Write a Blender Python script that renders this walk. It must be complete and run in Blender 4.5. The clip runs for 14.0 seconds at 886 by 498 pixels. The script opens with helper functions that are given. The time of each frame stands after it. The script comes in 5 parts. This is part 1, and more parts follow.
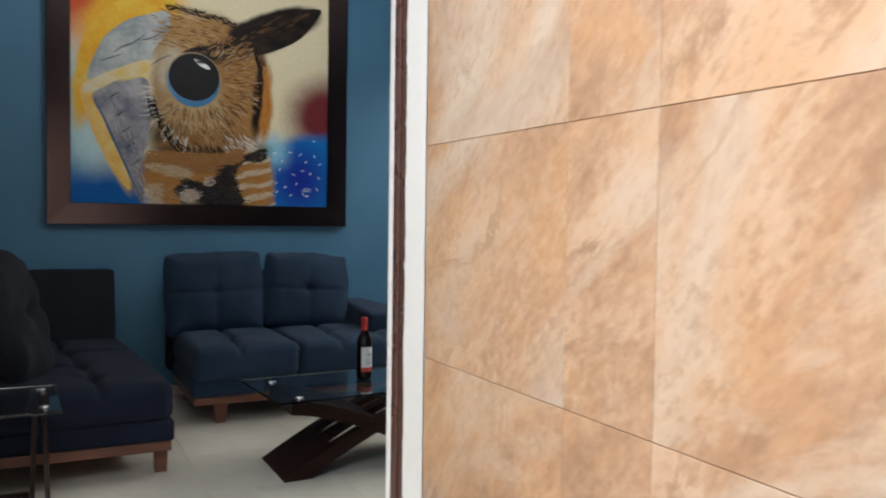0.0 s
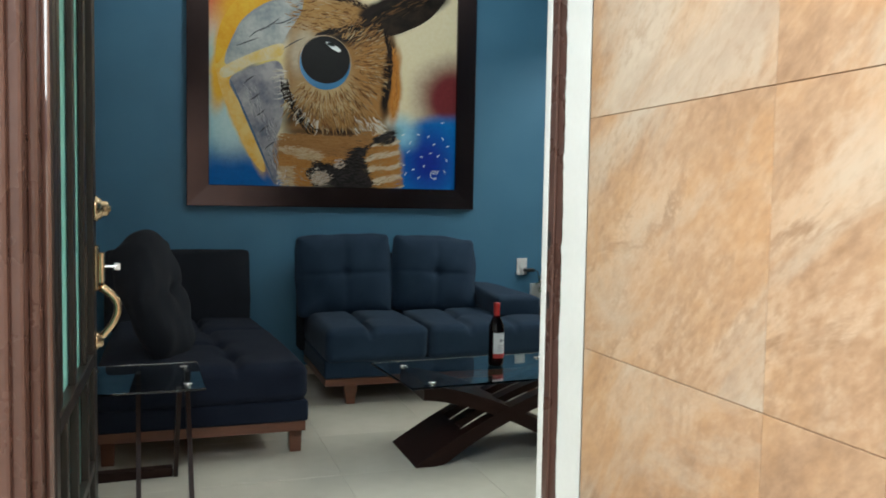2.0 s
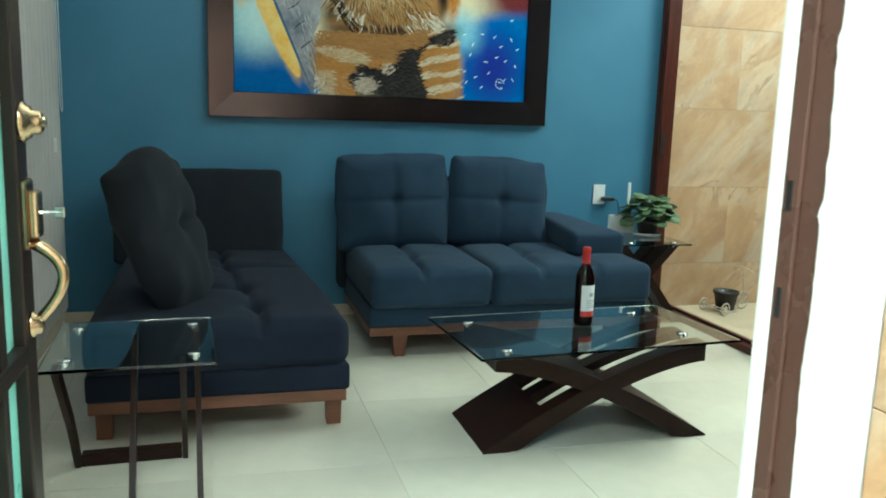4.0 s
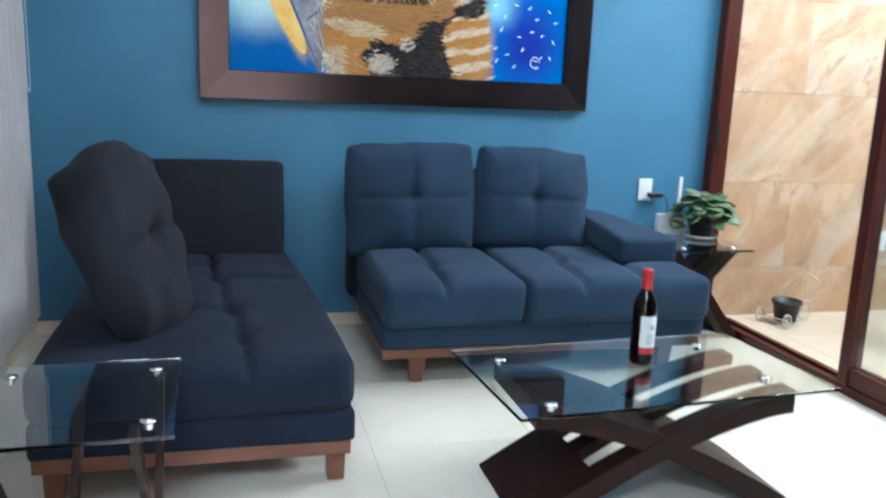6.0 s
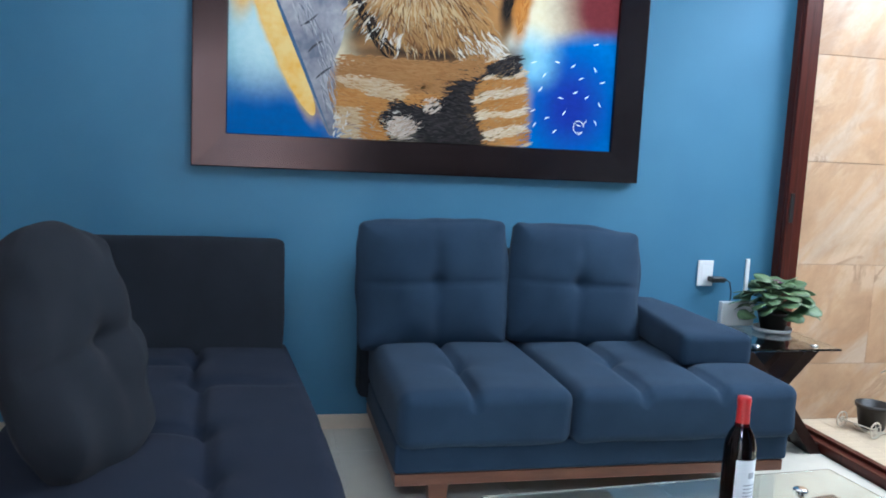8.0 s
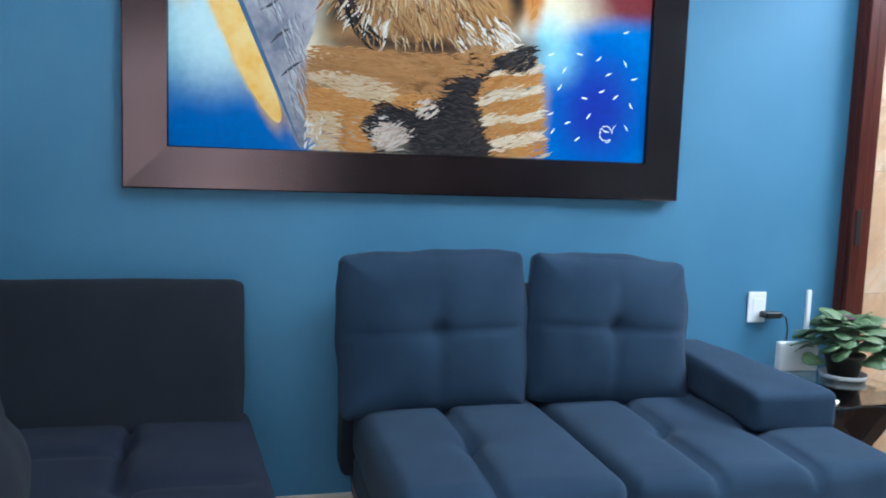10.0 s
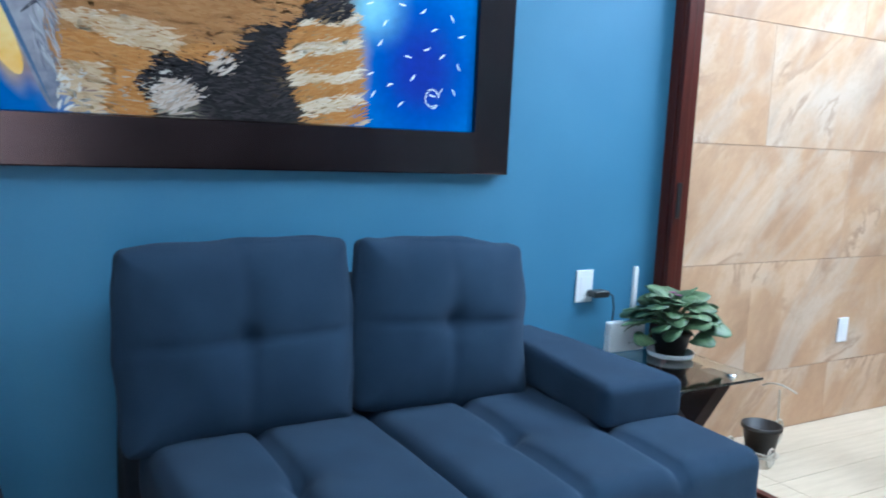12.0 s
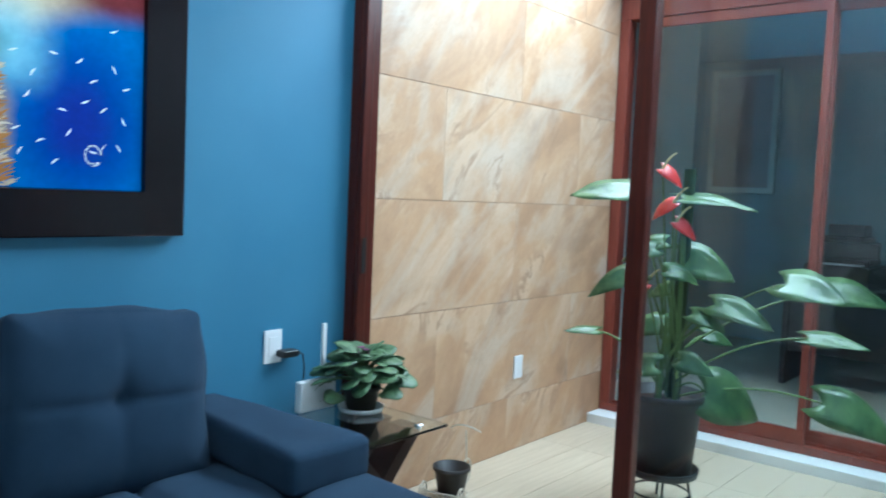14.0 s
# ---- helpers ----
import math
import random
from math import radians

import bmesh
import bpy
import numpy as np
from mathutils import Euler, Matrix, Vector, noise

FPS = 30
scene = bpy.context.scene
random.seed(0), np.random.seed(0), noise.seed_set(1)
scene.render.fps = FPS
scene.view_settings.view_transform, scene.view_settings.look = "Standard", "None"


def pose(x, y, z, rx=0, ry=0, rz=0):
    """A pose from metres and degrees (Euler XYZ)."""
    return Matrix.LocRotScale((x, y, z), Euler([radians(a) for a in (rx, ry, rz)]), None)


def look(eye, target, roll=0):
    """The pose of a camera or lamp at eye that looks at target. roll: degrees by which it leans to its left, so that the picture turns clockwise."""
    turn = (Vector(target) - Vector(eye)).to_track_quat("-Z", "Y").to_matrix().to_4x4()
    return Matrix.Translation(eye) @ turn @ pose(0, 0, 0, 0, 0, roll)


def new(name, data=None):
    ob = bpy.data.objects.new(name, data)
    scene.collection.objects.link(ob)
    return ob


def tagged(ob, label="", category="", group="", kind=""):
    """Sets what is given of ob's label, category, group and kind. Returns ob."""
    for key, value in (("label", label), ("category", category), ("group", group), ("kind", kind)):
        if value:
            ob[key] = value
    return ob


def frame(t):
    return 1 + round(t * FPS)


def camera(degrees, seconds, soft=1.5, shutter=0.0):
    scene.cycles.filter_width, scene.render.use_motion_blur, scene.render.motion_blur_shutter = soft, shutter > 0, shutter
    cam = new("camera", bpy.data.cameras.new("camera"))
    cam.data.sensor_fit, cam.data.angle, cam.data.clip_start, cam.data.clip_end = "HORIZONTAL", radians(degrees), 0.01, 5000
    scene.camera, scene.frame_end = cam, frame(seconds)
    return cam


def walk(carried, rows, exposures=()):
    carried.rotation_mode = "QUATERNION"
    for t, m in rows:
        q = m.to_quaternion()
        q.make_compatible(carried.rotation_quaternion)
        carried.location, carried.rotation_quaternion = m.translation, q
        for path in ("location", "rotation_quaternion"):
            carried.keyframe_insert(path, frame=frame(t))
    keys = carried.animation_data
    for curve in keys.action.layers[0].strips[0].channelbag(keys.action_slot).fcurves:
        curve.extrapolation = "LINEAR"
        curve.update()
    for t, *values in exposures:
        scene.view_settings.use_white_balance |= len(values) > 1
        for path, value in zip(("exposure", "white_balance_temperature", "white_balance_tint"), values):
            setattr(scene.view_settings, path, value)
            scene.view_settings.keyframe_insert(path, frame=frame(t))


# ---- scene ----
cam = camera(57.4, 14.0, soft=1.8, shutter=0.4)
PATH = [
    (0, (-2.79, -5.668, 1.223), (-1.893, -3.882, 1.145), 0.8),
    (0.5, (-2.798, -5.591, 1.227), (-2.012, -3.752, 1.197), 0.9),
    (1, (-2.8, -5.58, 1.221), (-2.08, -3.714, 1.184), 1.4),
    (1.5, (-2.817, -5.57, 1.215), (-2.154, -3.686, 1.124), 1.3),
    (2, (-2.826, -5.515, 1.209), (-2.191, -3.623, 1.089), 1.0),
    (2.5, (-2.779, -5.359, 1.202), (-2.203, -3.447, 1.082), 1.1),
    (3, (-2.702, -5.135, 1.214), (-2.187, -3.209, 1.058), 1.7),
    (3.5, (-2.717, -4.899, 1.211), (-2.179, -2.988, 0.958), 1.6),
    (5.8, (-2.561, -4.136, 1.241), (-2.04, -2.253, 0.811), 2.0),
    (6, (-2.568, -4.094, 1.255), (-2.076, -2.196, 0.858), 2.4),
    (6.5, (-2.522, -3.941, 1.263), (-2.129, -2.004, 0.959), 3.2),
    (7, (-2.497, -3.807, 1.256), (-2.109, -1.861, 1.002), 3.2),
    (9.5, (-2.361, -2.987, 1.284), (-1.852, -1.068, 1.042), 1.9),
    (10, (-2.368, -2.809, 1.264), (-1.882, -0.881, 1.05), 2.0),
    (10.5, (-2.335, -2.612, 1.271), (-1.86, -0.68, 1.069), 2.2),
    (11, (-2.336, -2.465, 1.267), (-1.714, -0.583, 1.003), 2.1),
    (11.5, (-2.352, -2.393, 1.286), (-1.531, -0.592, 0.995), 2.0),
    (12, (-2.349, -2.356, 1.27), (-1.354, -0.643, 0.993), 2.6),
    (12.5, (-2.328, -2.338, 1.281), (-1.184, -0.716, 1.035), 2.7),
    (13, (-2.298, -2.349, 1.287), (-1.02, -0.823, 1.092), 2.3),
    (13.5, (-2.269, -2.341, 1.295), (-0.853, -0.937, 1.133), 2.5),
    (14, (-2.257, -2.358, 1.319), (-0.714, -1.093, 1.183), 2.5),
]
EXPOSURES = [(0.0, -0.5, 5900, 10), (1.5, -0.4, 5850, 5), (2.5, -0.28, 5800, -6), (3.0, -0.02, 5800, -11), (3.7, 0.3, 5600, -20), (5.8, 1.0, 5080, 3), (6.5, 1.12, 5030, 4), (7.0, 0.85, 5000, 6),
             (9.5, 1.0, 4900, 5), (10.5, 1.15, 4900, 5), (11.0, 1.25, 4900, 5), (11.5, 1.08, 4700, 3), (12.0, 0.9, 4550, 3), (12.5, 0.80, 4500, 1), (14.0, 0.60, 4510, -5)]
walk(cam, [(t, look(e, g, r)) for t, e, g, r in PATH], EXPOSURES)


# ---- light, sky and exposure ----
world = bpy.data.worlds.new("sky")
scene.world = world
world.use_nodes = True
wn = world.node_tree.nodes
sky = wn.new("ShaderNodeTexSky")
sky.sky_type, sky.sun_disc = "NISHITA", False
sky.sun_elevation, sky.sun_rotation = radians(58), radians(150)
world.node_tree.links.new(sky.outputs[0], wn["Background"].inputs[0])
wn["Background"].inputs[1].default_value = 0.10
sun = new("sun", bpy.data.lights.new("sun", "SUN"))
sun.data.energy, sun.data.angle, sun.data.color = 1.2, radians(12), (1.0, 0.95, 0.88)
sun.matrix_world = pose(0, 0, 8, 32, 0, 150)


def area(name, m, sx, sy, watts, colour):
    ob = new(name, bpy.data.lights.new(name, "AREA"))
    ob.data.shape, ob.data.size, ob.data.size_y = "RECTANGLE", sx, sy
    ob.data.energy, ob.data.color = watts, colour
    ob.matrix_world = m
    return ob


# daylight in the patio's roof opening, and down into the entrance court
area("patio_daylight", pose(1.55, -1.3, 3.25, 0, 47, 0), 1.4, 2.5, 116, (1.0, 0.93, 0.82))
area("court_daylight", pose(-3.2, -6.2, 4.2, 0, 0, 0), 3.0, 3.6, 520, (1.0, 0.97, 0.93))

# ---- materials ----


def mat(name, c1, c2=None, scale=6.0, rough=0.6, bump=0.0, metal=0.0, fine=60.0, spread=0.5, stretch=(1, 1, 1), coat=0.0, sheen=0.0, spec=0.5):
    """Two-scale noise between two colours, with a fine grain in bump and roughness."""
    m = bpy.data.materials.new(name)
    m.use_nodes = True
    n, k = m.node_tree.nodes, m.node_tree.links
    b = n["Principled BSDF"]
    co, mp = n.new("ShaderNodeTexCoord"), n.new("ShaderNodeMapping")
    mp.inputs["Scale"].default_value = stretch
    k.new(co.outputs["Object"], mp.inputs[0])
    big, small = n.new("ShaderNodeTexNoise"), n.new("ShaderNodeTexNoise")
    for t, s, d in ((big, scale, 4), (small, fine, 3)):
        t.inputs["Scale"].default_value, t.inputs["Detail"].default_value = s, d
        k.new(mp.outputs[0], t.inputs["Vector"])
    ramp = n.new("ShaderNodeValToRGB")
    ramp.color_ramp.elements[0].position, ramp.color_ramp.elements[1].position = 0.5 - spread / 2, 0.5 + spread / 2
    ramp.color_ramp.elements[0].color, ramp.color_ramp.elements[1].color = (*c1, 1), (*(c2 or c1), 1)
    add = n.new("ShaderNodeMath")
    add.operation = "MULTIPLY_ADD"
    add.inputs[1].default_value, add.inputs[2].default_value = 0.3, -0.15
    k.new(small.outputs[0], add.inputs[0])
    tot = n.new("ShaderNodeMath")
    k.new(big.outputs[0], tot.inputs[0]), k.new(add.outputs[0], tot.inputs[1])
    k.new(tot.outputs[0], ramp.inputs[0]), k.new(ramp.outputs[0], b.inputs["Base Color"])
    rr = n.new("ShaderNodeMapRange")
    rr.inputs[3].default_value, rr.inputs[4].default_value = max(rough - 0.08, 0.02), min(rough + 0.08, 1)
    k.new(big.outputs[0], rr.inputs[0]), k.new(rr.outputs[0], b.inputs["Roughness"])
    b.inputs["Metallic"].default_value, b.inputs["Coat Weight"].default_value = metal, coat
    b.inputs["Sheen Weight"].default_value, b.inputs["Specular IOR Level"].default_value = sheen, spec
    if bump:
        bp = n.new("ShaderNodeBump")
        bp.inputs["Strength"].default_value, bp.inputs["Distance"].default_value = bump, 0.002
        k.new(small.outputs[0], bp.inputs["Height"]), k.new(bp.outputs[0], b.inputs["Normal"])
    return m


def glass(name, tint, rough=0.0):
    m = bpy.data.materials.new(name)
    m.use_nodes = True
    b = m.node_tree.nodes["Principled BSDF"]
    b.inputs["Base Color"].default_value = (*tint, 1)
    b.inputs["Transmission Weight"].default_value, b.inputs["Roughness"].default_value = 1, rough
    b.inputs["IOR"].default_value = 1.45
    return m


def stone(name, slant, grain, light, mid, dark, line):
    """Marbled sandstone-look tile: slanted clouds, brown veins and pitted relief, different on each tile."""
    m = bpy.data.materials.new(name)
    m.use_nodes = True
    n, k = m.node_tree.nodes, m.node_tree.links
    b = n["Principled BSDF"]
    co, inf, sep = n.new("ShaderNodeTexCoord"), n.new("ShaderNodeObjectInfo"), n.new("ShaderNodeVectorMath")
    off = n.new("ShaderNodeVectorMath")
    off.operation = "SCALE"
    off.inputs[0].default_value = (37.0, 19.0, 11.0)
    k.new(inf.outputs["Random"], off.inputs["Scale"])
    k.new(co.outputs["Object"], sep.inputs[0]), k.new(off.outputs[0], sep.inputs[1])
    rot = n.new("ShaderNodeMapping")
    rot.vector_type = "TEXTURE"
    rot.inputs["Rotation"].default_value = (0, 0, radians(slant))
    rot.inputs["Scale"].default_value = (1.9, 1.0, 1.0)
    k.new(sep.outputs[0], rot.inputs[0])
    cloud, vein, pit, pale = (n.new("ShaderNodeTexNoise") for _ in range(4))
    for t, sc, d, w in ((cloud, 2.6, 12, 0.5), (vein, 2.2, 14, 0.7), (pit, 60, 10, 0.3), (pale, 3.0, 12, 0.7)):
        t.inputs["Scale"].default_value, t.inputs["Detail"].default_value, t.inputs["Distortion"].default_value = sc, d, w
        t.inputs["Roughness"].default_value = 0.56 + 0.3 * grain
        k.new(rot.outputs[0], t.inputs["Vector"])
    r1 = n.new("ShaderNodeValToRGB")
    e = r1.color_ramp.elements
    e[0].position, e[0].color, e[1].position, e[1].color = 0.37, (*dark, 1), 0.60, (*light, 1)
    x = e.new(0.5)
    x.color = (*mid, 1)
    mixin = n.new("ShaderNodeMath")
    mixin.operation = "MULTIPLY_ADD"
    mixin.inputs[1].default_value, mixin.inputs[2].default_value = grain, -grain / 2
    k.new(pit.outputs[0], mixin.inputs[0])
    su = n.new("ShaderNodeMath")
    k.new(cloud.outputs[0], su.inputs[0]), k.new(mixin.outputs[0], su.inputs[1]), k.new(su.outputs[0], r1.inputs[0])
    warm, wr = n.new("ShaderNodeTexNoise"), n.new("ShaderNodeMapRange")
    warm.inputs["Scale"].default_value, warm.inputs["Detail"].default_value, warm.inputs["Roughness"].default_value = 3.4, 12, 0.62
    k.new(sep.outputs[0], warm.inputs["Vector"])
    wr.inputs[1].default_value, wr.inputs[2].default_value, wr.inputs[4].default_value = 0.46, 0.66, 1.6 * grain + 0.1
    k.new(warm.outputs[0], wr.inputs[0])
    ochre = n.new("ShaderNodeMix")
    ochre.data_type = "RGBA"
    ochre.inputs[7].default_value = (0.58, 0.33, 0.15, 1)
    k.new(wr.outputs[0], ochre.inputs[0]), k.new(r1.outputs[0], ochre.inputs[6])
    r2 = n.new("ShaderNodeValToRGB")
    e = r2.color_ramp.elements
    e[0].position, e[0].color, e[1].position, e[1].color = 0.58, (0, 0, 0, 1), 0.72, (0.55, 0.55, 0.55, 1)
    k.new(vein.outputs[0], r2.inputs[0])
    mx = n.new("ShaderNodeMix")
    mx.data_type = "RGBA"
    mx.inputs[7].default_value = (*line, 1)
    r3 = n.new("ShaderNodeValToRGB")
    e = r3.color_ramp.elements
    e[0].position, e[0].color, e[1].position, e[1].color = 0.48, (0, 0, 0, 1), 0.63, (*((0.42 + grain,) * 3), 1)
    k.new(pale.outputs[0], r3.inputs[0])
    wash = n.new("ShaderNodeMix")
    wash.data_type = "RGBA"
    wash.inputs[7].default_value = (0.60, 0.52, 0.42, 1)
    k.new(r3.outputs[0], wash.inputs[0]), k.new(ochre.outputs[2], wash.inputs[6]), k.new(wash.outputs[2], mx.inputs[6])
    k.new(r2.outputs[0], mx.inputs[0]), k.new(mx.outputs[2], b.inputs["Base Color"])
    crack = n.new("ShaderNodeValToRGB")
    e = crack.color_ramp.elements
    e[0].position, e[0].color, e[1].position, e[1].color = 0.470, (0, 0, 0, 1), 0.530, (0, 0, 0, 1)
    x = e.new(0.5)
    x.color = (0.75, 0.75, 0.75, 1)
    k.new(vein.outputs[0], crack.inputs[0])
    gate = n.new("ShaderNodeMapRange")
    gate.inputs[1].default_value, gate.inputs[2].default_value = 0.48, 0.60
    k.new(cloud.outputs[0], gate.inputs[0])
    gm = n.new("ShaderNodeMath")
    gm.operation = "MULTIPLY"
    k.new(crack.outputs[0], gm.inputs[0]), k.new(gate.outputs[0], gm.inputs[1])
    fin = n.new("ShaderNodeMix")
    fin.data_type = "RGBA"
    fin.inputs[7].default_value = (0.30, 0.17, 0.09, 1)
    k.new(gm.outputs[0], fin.inputs[0]), k.new(mx.outputs[2], fin.inputs[6])
    speck, zone = n.new("ShaderNodeTexNoise"), n.new("ShaderNodeTexNoise")
    for t, sc, d in ((speck, 70, 9), (zone, 4.5, 8)):
        t.inputs["Scale"].default_value, t.inputs["Detail"].default_value = sc, d
        k.new(rot.outputs[0], t.inputs["Vector"])
    sr, zr = n.new("ShaderNodeMapRange"), n.new("ShaderNodeMapRange")
    sr.inputs[1].default_value, sr.inputs[2].default_value, sr.inputs[4].default_value = 0.49, 0.68, grain * 1.35
    zr.inputs[1].default_value, zr.inputs[2].default_value, zr.inputs[3].default_value = 0.44, 0.62, 0.15
    k.new(speck.outputs[0], sr.inputs[0]), k.new(zone.outputs[0], zr.inputs[0])
    sz = n.new("ShaderNodeMath")
    sz.operation = "MULTIPLY"
    k.new(sr.outputs[0], sz.inputs[0]), k.new(zr.outputs[0], sz.inputs[1])
    grainy = n.new("ShaderNodeMix")
    grainy.data_type = "RGBA"
    grainy.inputs[7].default_value = (0.33, 0.19, 0.10, 1)
    k.new(sz.outputs[0], grainy.inputs[0]), k.new(fin.outputs[2], grainy.inputs[6]), k.new(grainy.outputs[2], b.inputs["Base Color"])
    bp = n.new("ShaderNodeBump")
    bp.inputs["Strength"].default_value, bp.inputs["Distance"].default_value = 0.4, 0.003
    k.new(su.outputs[0], bp.inputs["Height"]), k.new(bp.outputs[0], b.inputs["Normal"])
    b.inputs["Roughness"].default_value = 0.5
    return m


BLUE = mat("blue_paint", (0.060, 0.172, 0.290), (0.076, 0.206, 0.335), 2.5, 0.55, 0.25, fine=180)
WHITE = mat("white_plaster", (0.74, 0.73, 0.70), (0.82, 0.81, 0.79), 3, 0.7, 0.2)
CREAM = mat("cream_baseboard", (0.62, 0.52, 0.40), (0.70, 0.60, 0.48), 4, 0.3)
GROUT = mat("grout", (0.30, 0.20, 0.13), (0.38, 0.27, 0.18), 20, 0.9, 0.3)
FGROUT = mat("floor_grout", (0.58, 0.54, 0.46), (0.64, 0.60, 0.52), 20, 0.8, 0.2)
TILE = ((0.60, 0.435, 0.30), (0.50, 0.325, 0.20), (0.35, 0.215, 0.13), (0.24, 0.13, 0.075))
STONE = stone("sandstone_tile", -45, 0.32, *TILE)
STONE_P = stone("sandstone_patio_tile", 50, 0.1, (0.60, 0.425, 0.275), (0.51, 0.325, 0.185), (0.39, 0.235, 0.13), (0.25, 0.145, 0.08))
JOINT = mat("sandy_grout", (0.34, 0.22, 0.14), (0.42, 0.29, 0.19), 20, 0.9, 0.3)
PORC = mat("polished_porcelain", (0.57, 0.535, 0.45), (0.65, 0.615, 0.53), 1.6, 0.12, 0.02, fine=14, spread=0.4)
DECK = mat("patio_tile", (0.50, 0.40, 0.27), (0.62, 0.52, 0.38), 5, 0.45, 0.2, fine=30, stretch=(0.6, 8, 1))
NAVY = mat("navy_fabric", (0.0210, 0.0370, 0.066), (0.0300, 0.0515, 0.088), 5, 0.9, 0.6, fine=420, sheen=0.05, spec=0.08)
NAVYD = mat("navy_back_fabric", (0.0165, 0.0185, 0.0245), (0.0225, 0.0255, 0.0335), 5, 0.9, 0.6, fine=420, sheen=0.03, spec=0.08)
# sofa navy darkened and greyed: the chaise's shade is put into its colour
NAVYC = mat("shaded_navy_fabric", (0.0115, 0.0148, 0.0265), (0.0165, 0.0212, 0.0370), 5, 0.9, 0.6, fine=420, sheen=0.03, spec=0.08)
WALNUT = mat("walnut", (0.10, 0.035, 0.018), (0.17, 0.065, 0.034), 6, 0.4, 0.15, stretch=(1, 6, 6), fine=50)
WENGE = mat("wenge", (0.016, 0.007, 0.0055), (0.025, 0.011, 0.008), 5, 0.42, 0.12, stretch=(1, 3, 6), fine=40, spec=0.15)
FRAMEW = mat("frame_wood", (0.0022, 0.0010, 0.0010), (0.0042, 0.0018, 0.0017), 3, 0.24, 0.0, stretch=(1, 1, 1), fine=50, spec=0.85)
FRAMEW.node_tree.nodes["Principled BSDF"].inputs["Specular Tint"].default_value = (1.0, 0.72, 0.72, 1)      # reddish lacquer
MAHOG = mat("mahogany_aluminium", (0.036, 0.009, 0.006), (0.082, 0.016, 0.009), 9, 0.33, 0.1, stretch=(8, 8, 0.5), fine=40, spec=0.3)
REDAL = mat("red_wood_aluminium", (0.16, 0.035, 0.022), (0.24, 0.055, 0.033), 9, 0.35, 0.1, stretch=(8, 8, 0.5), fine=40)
STEELD = mat("glossy_brown_steel_paint", (0.075, 0.036, 0.027), (0.105, 0.053, 0.041), 7, 0.12, 0.0, fine=70, coat=1.0)
STEEL = mat("brown_steel_paint", (0.075, 0.036, 0.027), (0.105, 0.053, 0.041), 7, 0.28, 0.25, fine=70)
DARKST = mat("dark_steel_paint", (0.011, 0.008, 0.007), (0.020, 0.013, 0.011), 7, 0.35, 0.2, fine=70, spec=0.3)
BRASS = mat("brass", (0.50, 0.36, 0.22), (0.62, 0.47, 0.30), 12, 0.25, 0.1, metal=1.0)
CHROME = mat("chrome", (0.72, 0.72, 0.72), (0.82, 0.82, 0.82), 8, 0.12, 0.0, metal=1.0)
PLASTW = mat("white_plastic", (0.80, 0.80, 0.80), (0.84, 0.84, 0.84), 5, 0.35)
BLACK = mat("black_plastic", (0.010, 0.010, 0.010), (0.018, 0.018, 0.018), 10, 0.4, 0.1)
POT = mat("black_pot", (0.012, 0.010, 0.009), (0.03, 0.024, 0.02), 12, 0.5, 0.15)
SOIL = mat("soil", (0.03, 0.02, 0.013), (0.07, 0.045, 0.03), 30, 0.95, 0.8, fine=90)
WIRE = mat("antique_white_wire", (0.55, 0.50, 0.40), (0.65, 0.60, 0.50), 20, 0.5, 0.1, metal=0.3)
LEAF = mat("glossy_leaf", (0.020, 0.052, 0.015), (0.105, 0.165, 0.052), 11, 0.34, 0.3, fine=60, spread=0.42, spec=0.5)
FUZZ = mat("violet_leaf", (0.035, 0.075, 0.028), (0.125, 0.195, 0.085), 22, 0.5, 0.5, fine=80, spread=0.4)
STEM = mat("stem", (0.10, 0.16, 0.04), (0.16, 0.22, 0.07), 12, 0.5, 0.1)
SPATHE = mat("red_spathe", (0.55, 0.03, 0.025), (0.68, 0.06, 0.04), 10, 0.25, 0.05, coat=0.5)
PETAL = mat("purple_petal", (0.14, 0.02, 0.10), (0.22, 0.04, 0.16), 20, 0.6)
CURTAIN = mat("striped_curtain", (0.76, 0.73, 0.73), (0.84, 0.81, 0.81), 5, 0.8, 0.3, fine=260)
WINE = glass("wine_glass", (0.05, 0.004, 0.006))
CAPSULE = mat("red_capsule", (0.42, 0.012, 0.015), (0.50, 0.02, 0.02), 20, 0.35)
PAPER = mat("label_paper", (0.74, 0.74, 0.76), (0.80, 0.80, 0.82), 20, 0.7)
LABELR = mat("label_red", (0.45, 0.03, 0.03), (0.50, 0.05, 0.04), 20, 0.6)
GLASS = glass("clear_glass", (0.90, 0.97, 0.95))
PANE = glass("window_glass", (0.93, 0.97, 0.97))
MINT = mat("mint_obscure_glass", (0.32, 0.76, 0.70), (0.38, 0.82, 0.76), 3, 0.3, 0.4, fine=120)
FARWALL = mat("grey_blue_paint", (0.13, 0.23, 0.27), (0.18, 0.29, 0.33), 2, 0.5)
PALEGREY = mat("pale_grey_paint", (0.34, 0.42, 0.42), (0.42, 0.50, 0.50), 3, 0.5, 0.1)
CEIL = mat("ceiling_paint", (0.78, 0.77, 0.74), (0.82, 0.81, 0.78), 2, 0.8, 0.2)
GROUND = mat("court_floor", (0.35, 0.30, 0.24), (0.42, 0.37, 0.30), 3, 0.6, 0.3)
LAMPGL = mat("opal_shade", (0.78, 0.76, 0.66), (0.82, 0.80, 0.70), 4, 0.3)
glow = LAMPGL.node_tree.nodes["Principled BSDF"]      # the shades are lit
glow.inputs["Emission Color"].default_value, glow.inputs["Emission Strength"].default_value = (1.0, 0.95, 0.78, 1), 1.3

# ---- building helpers ----


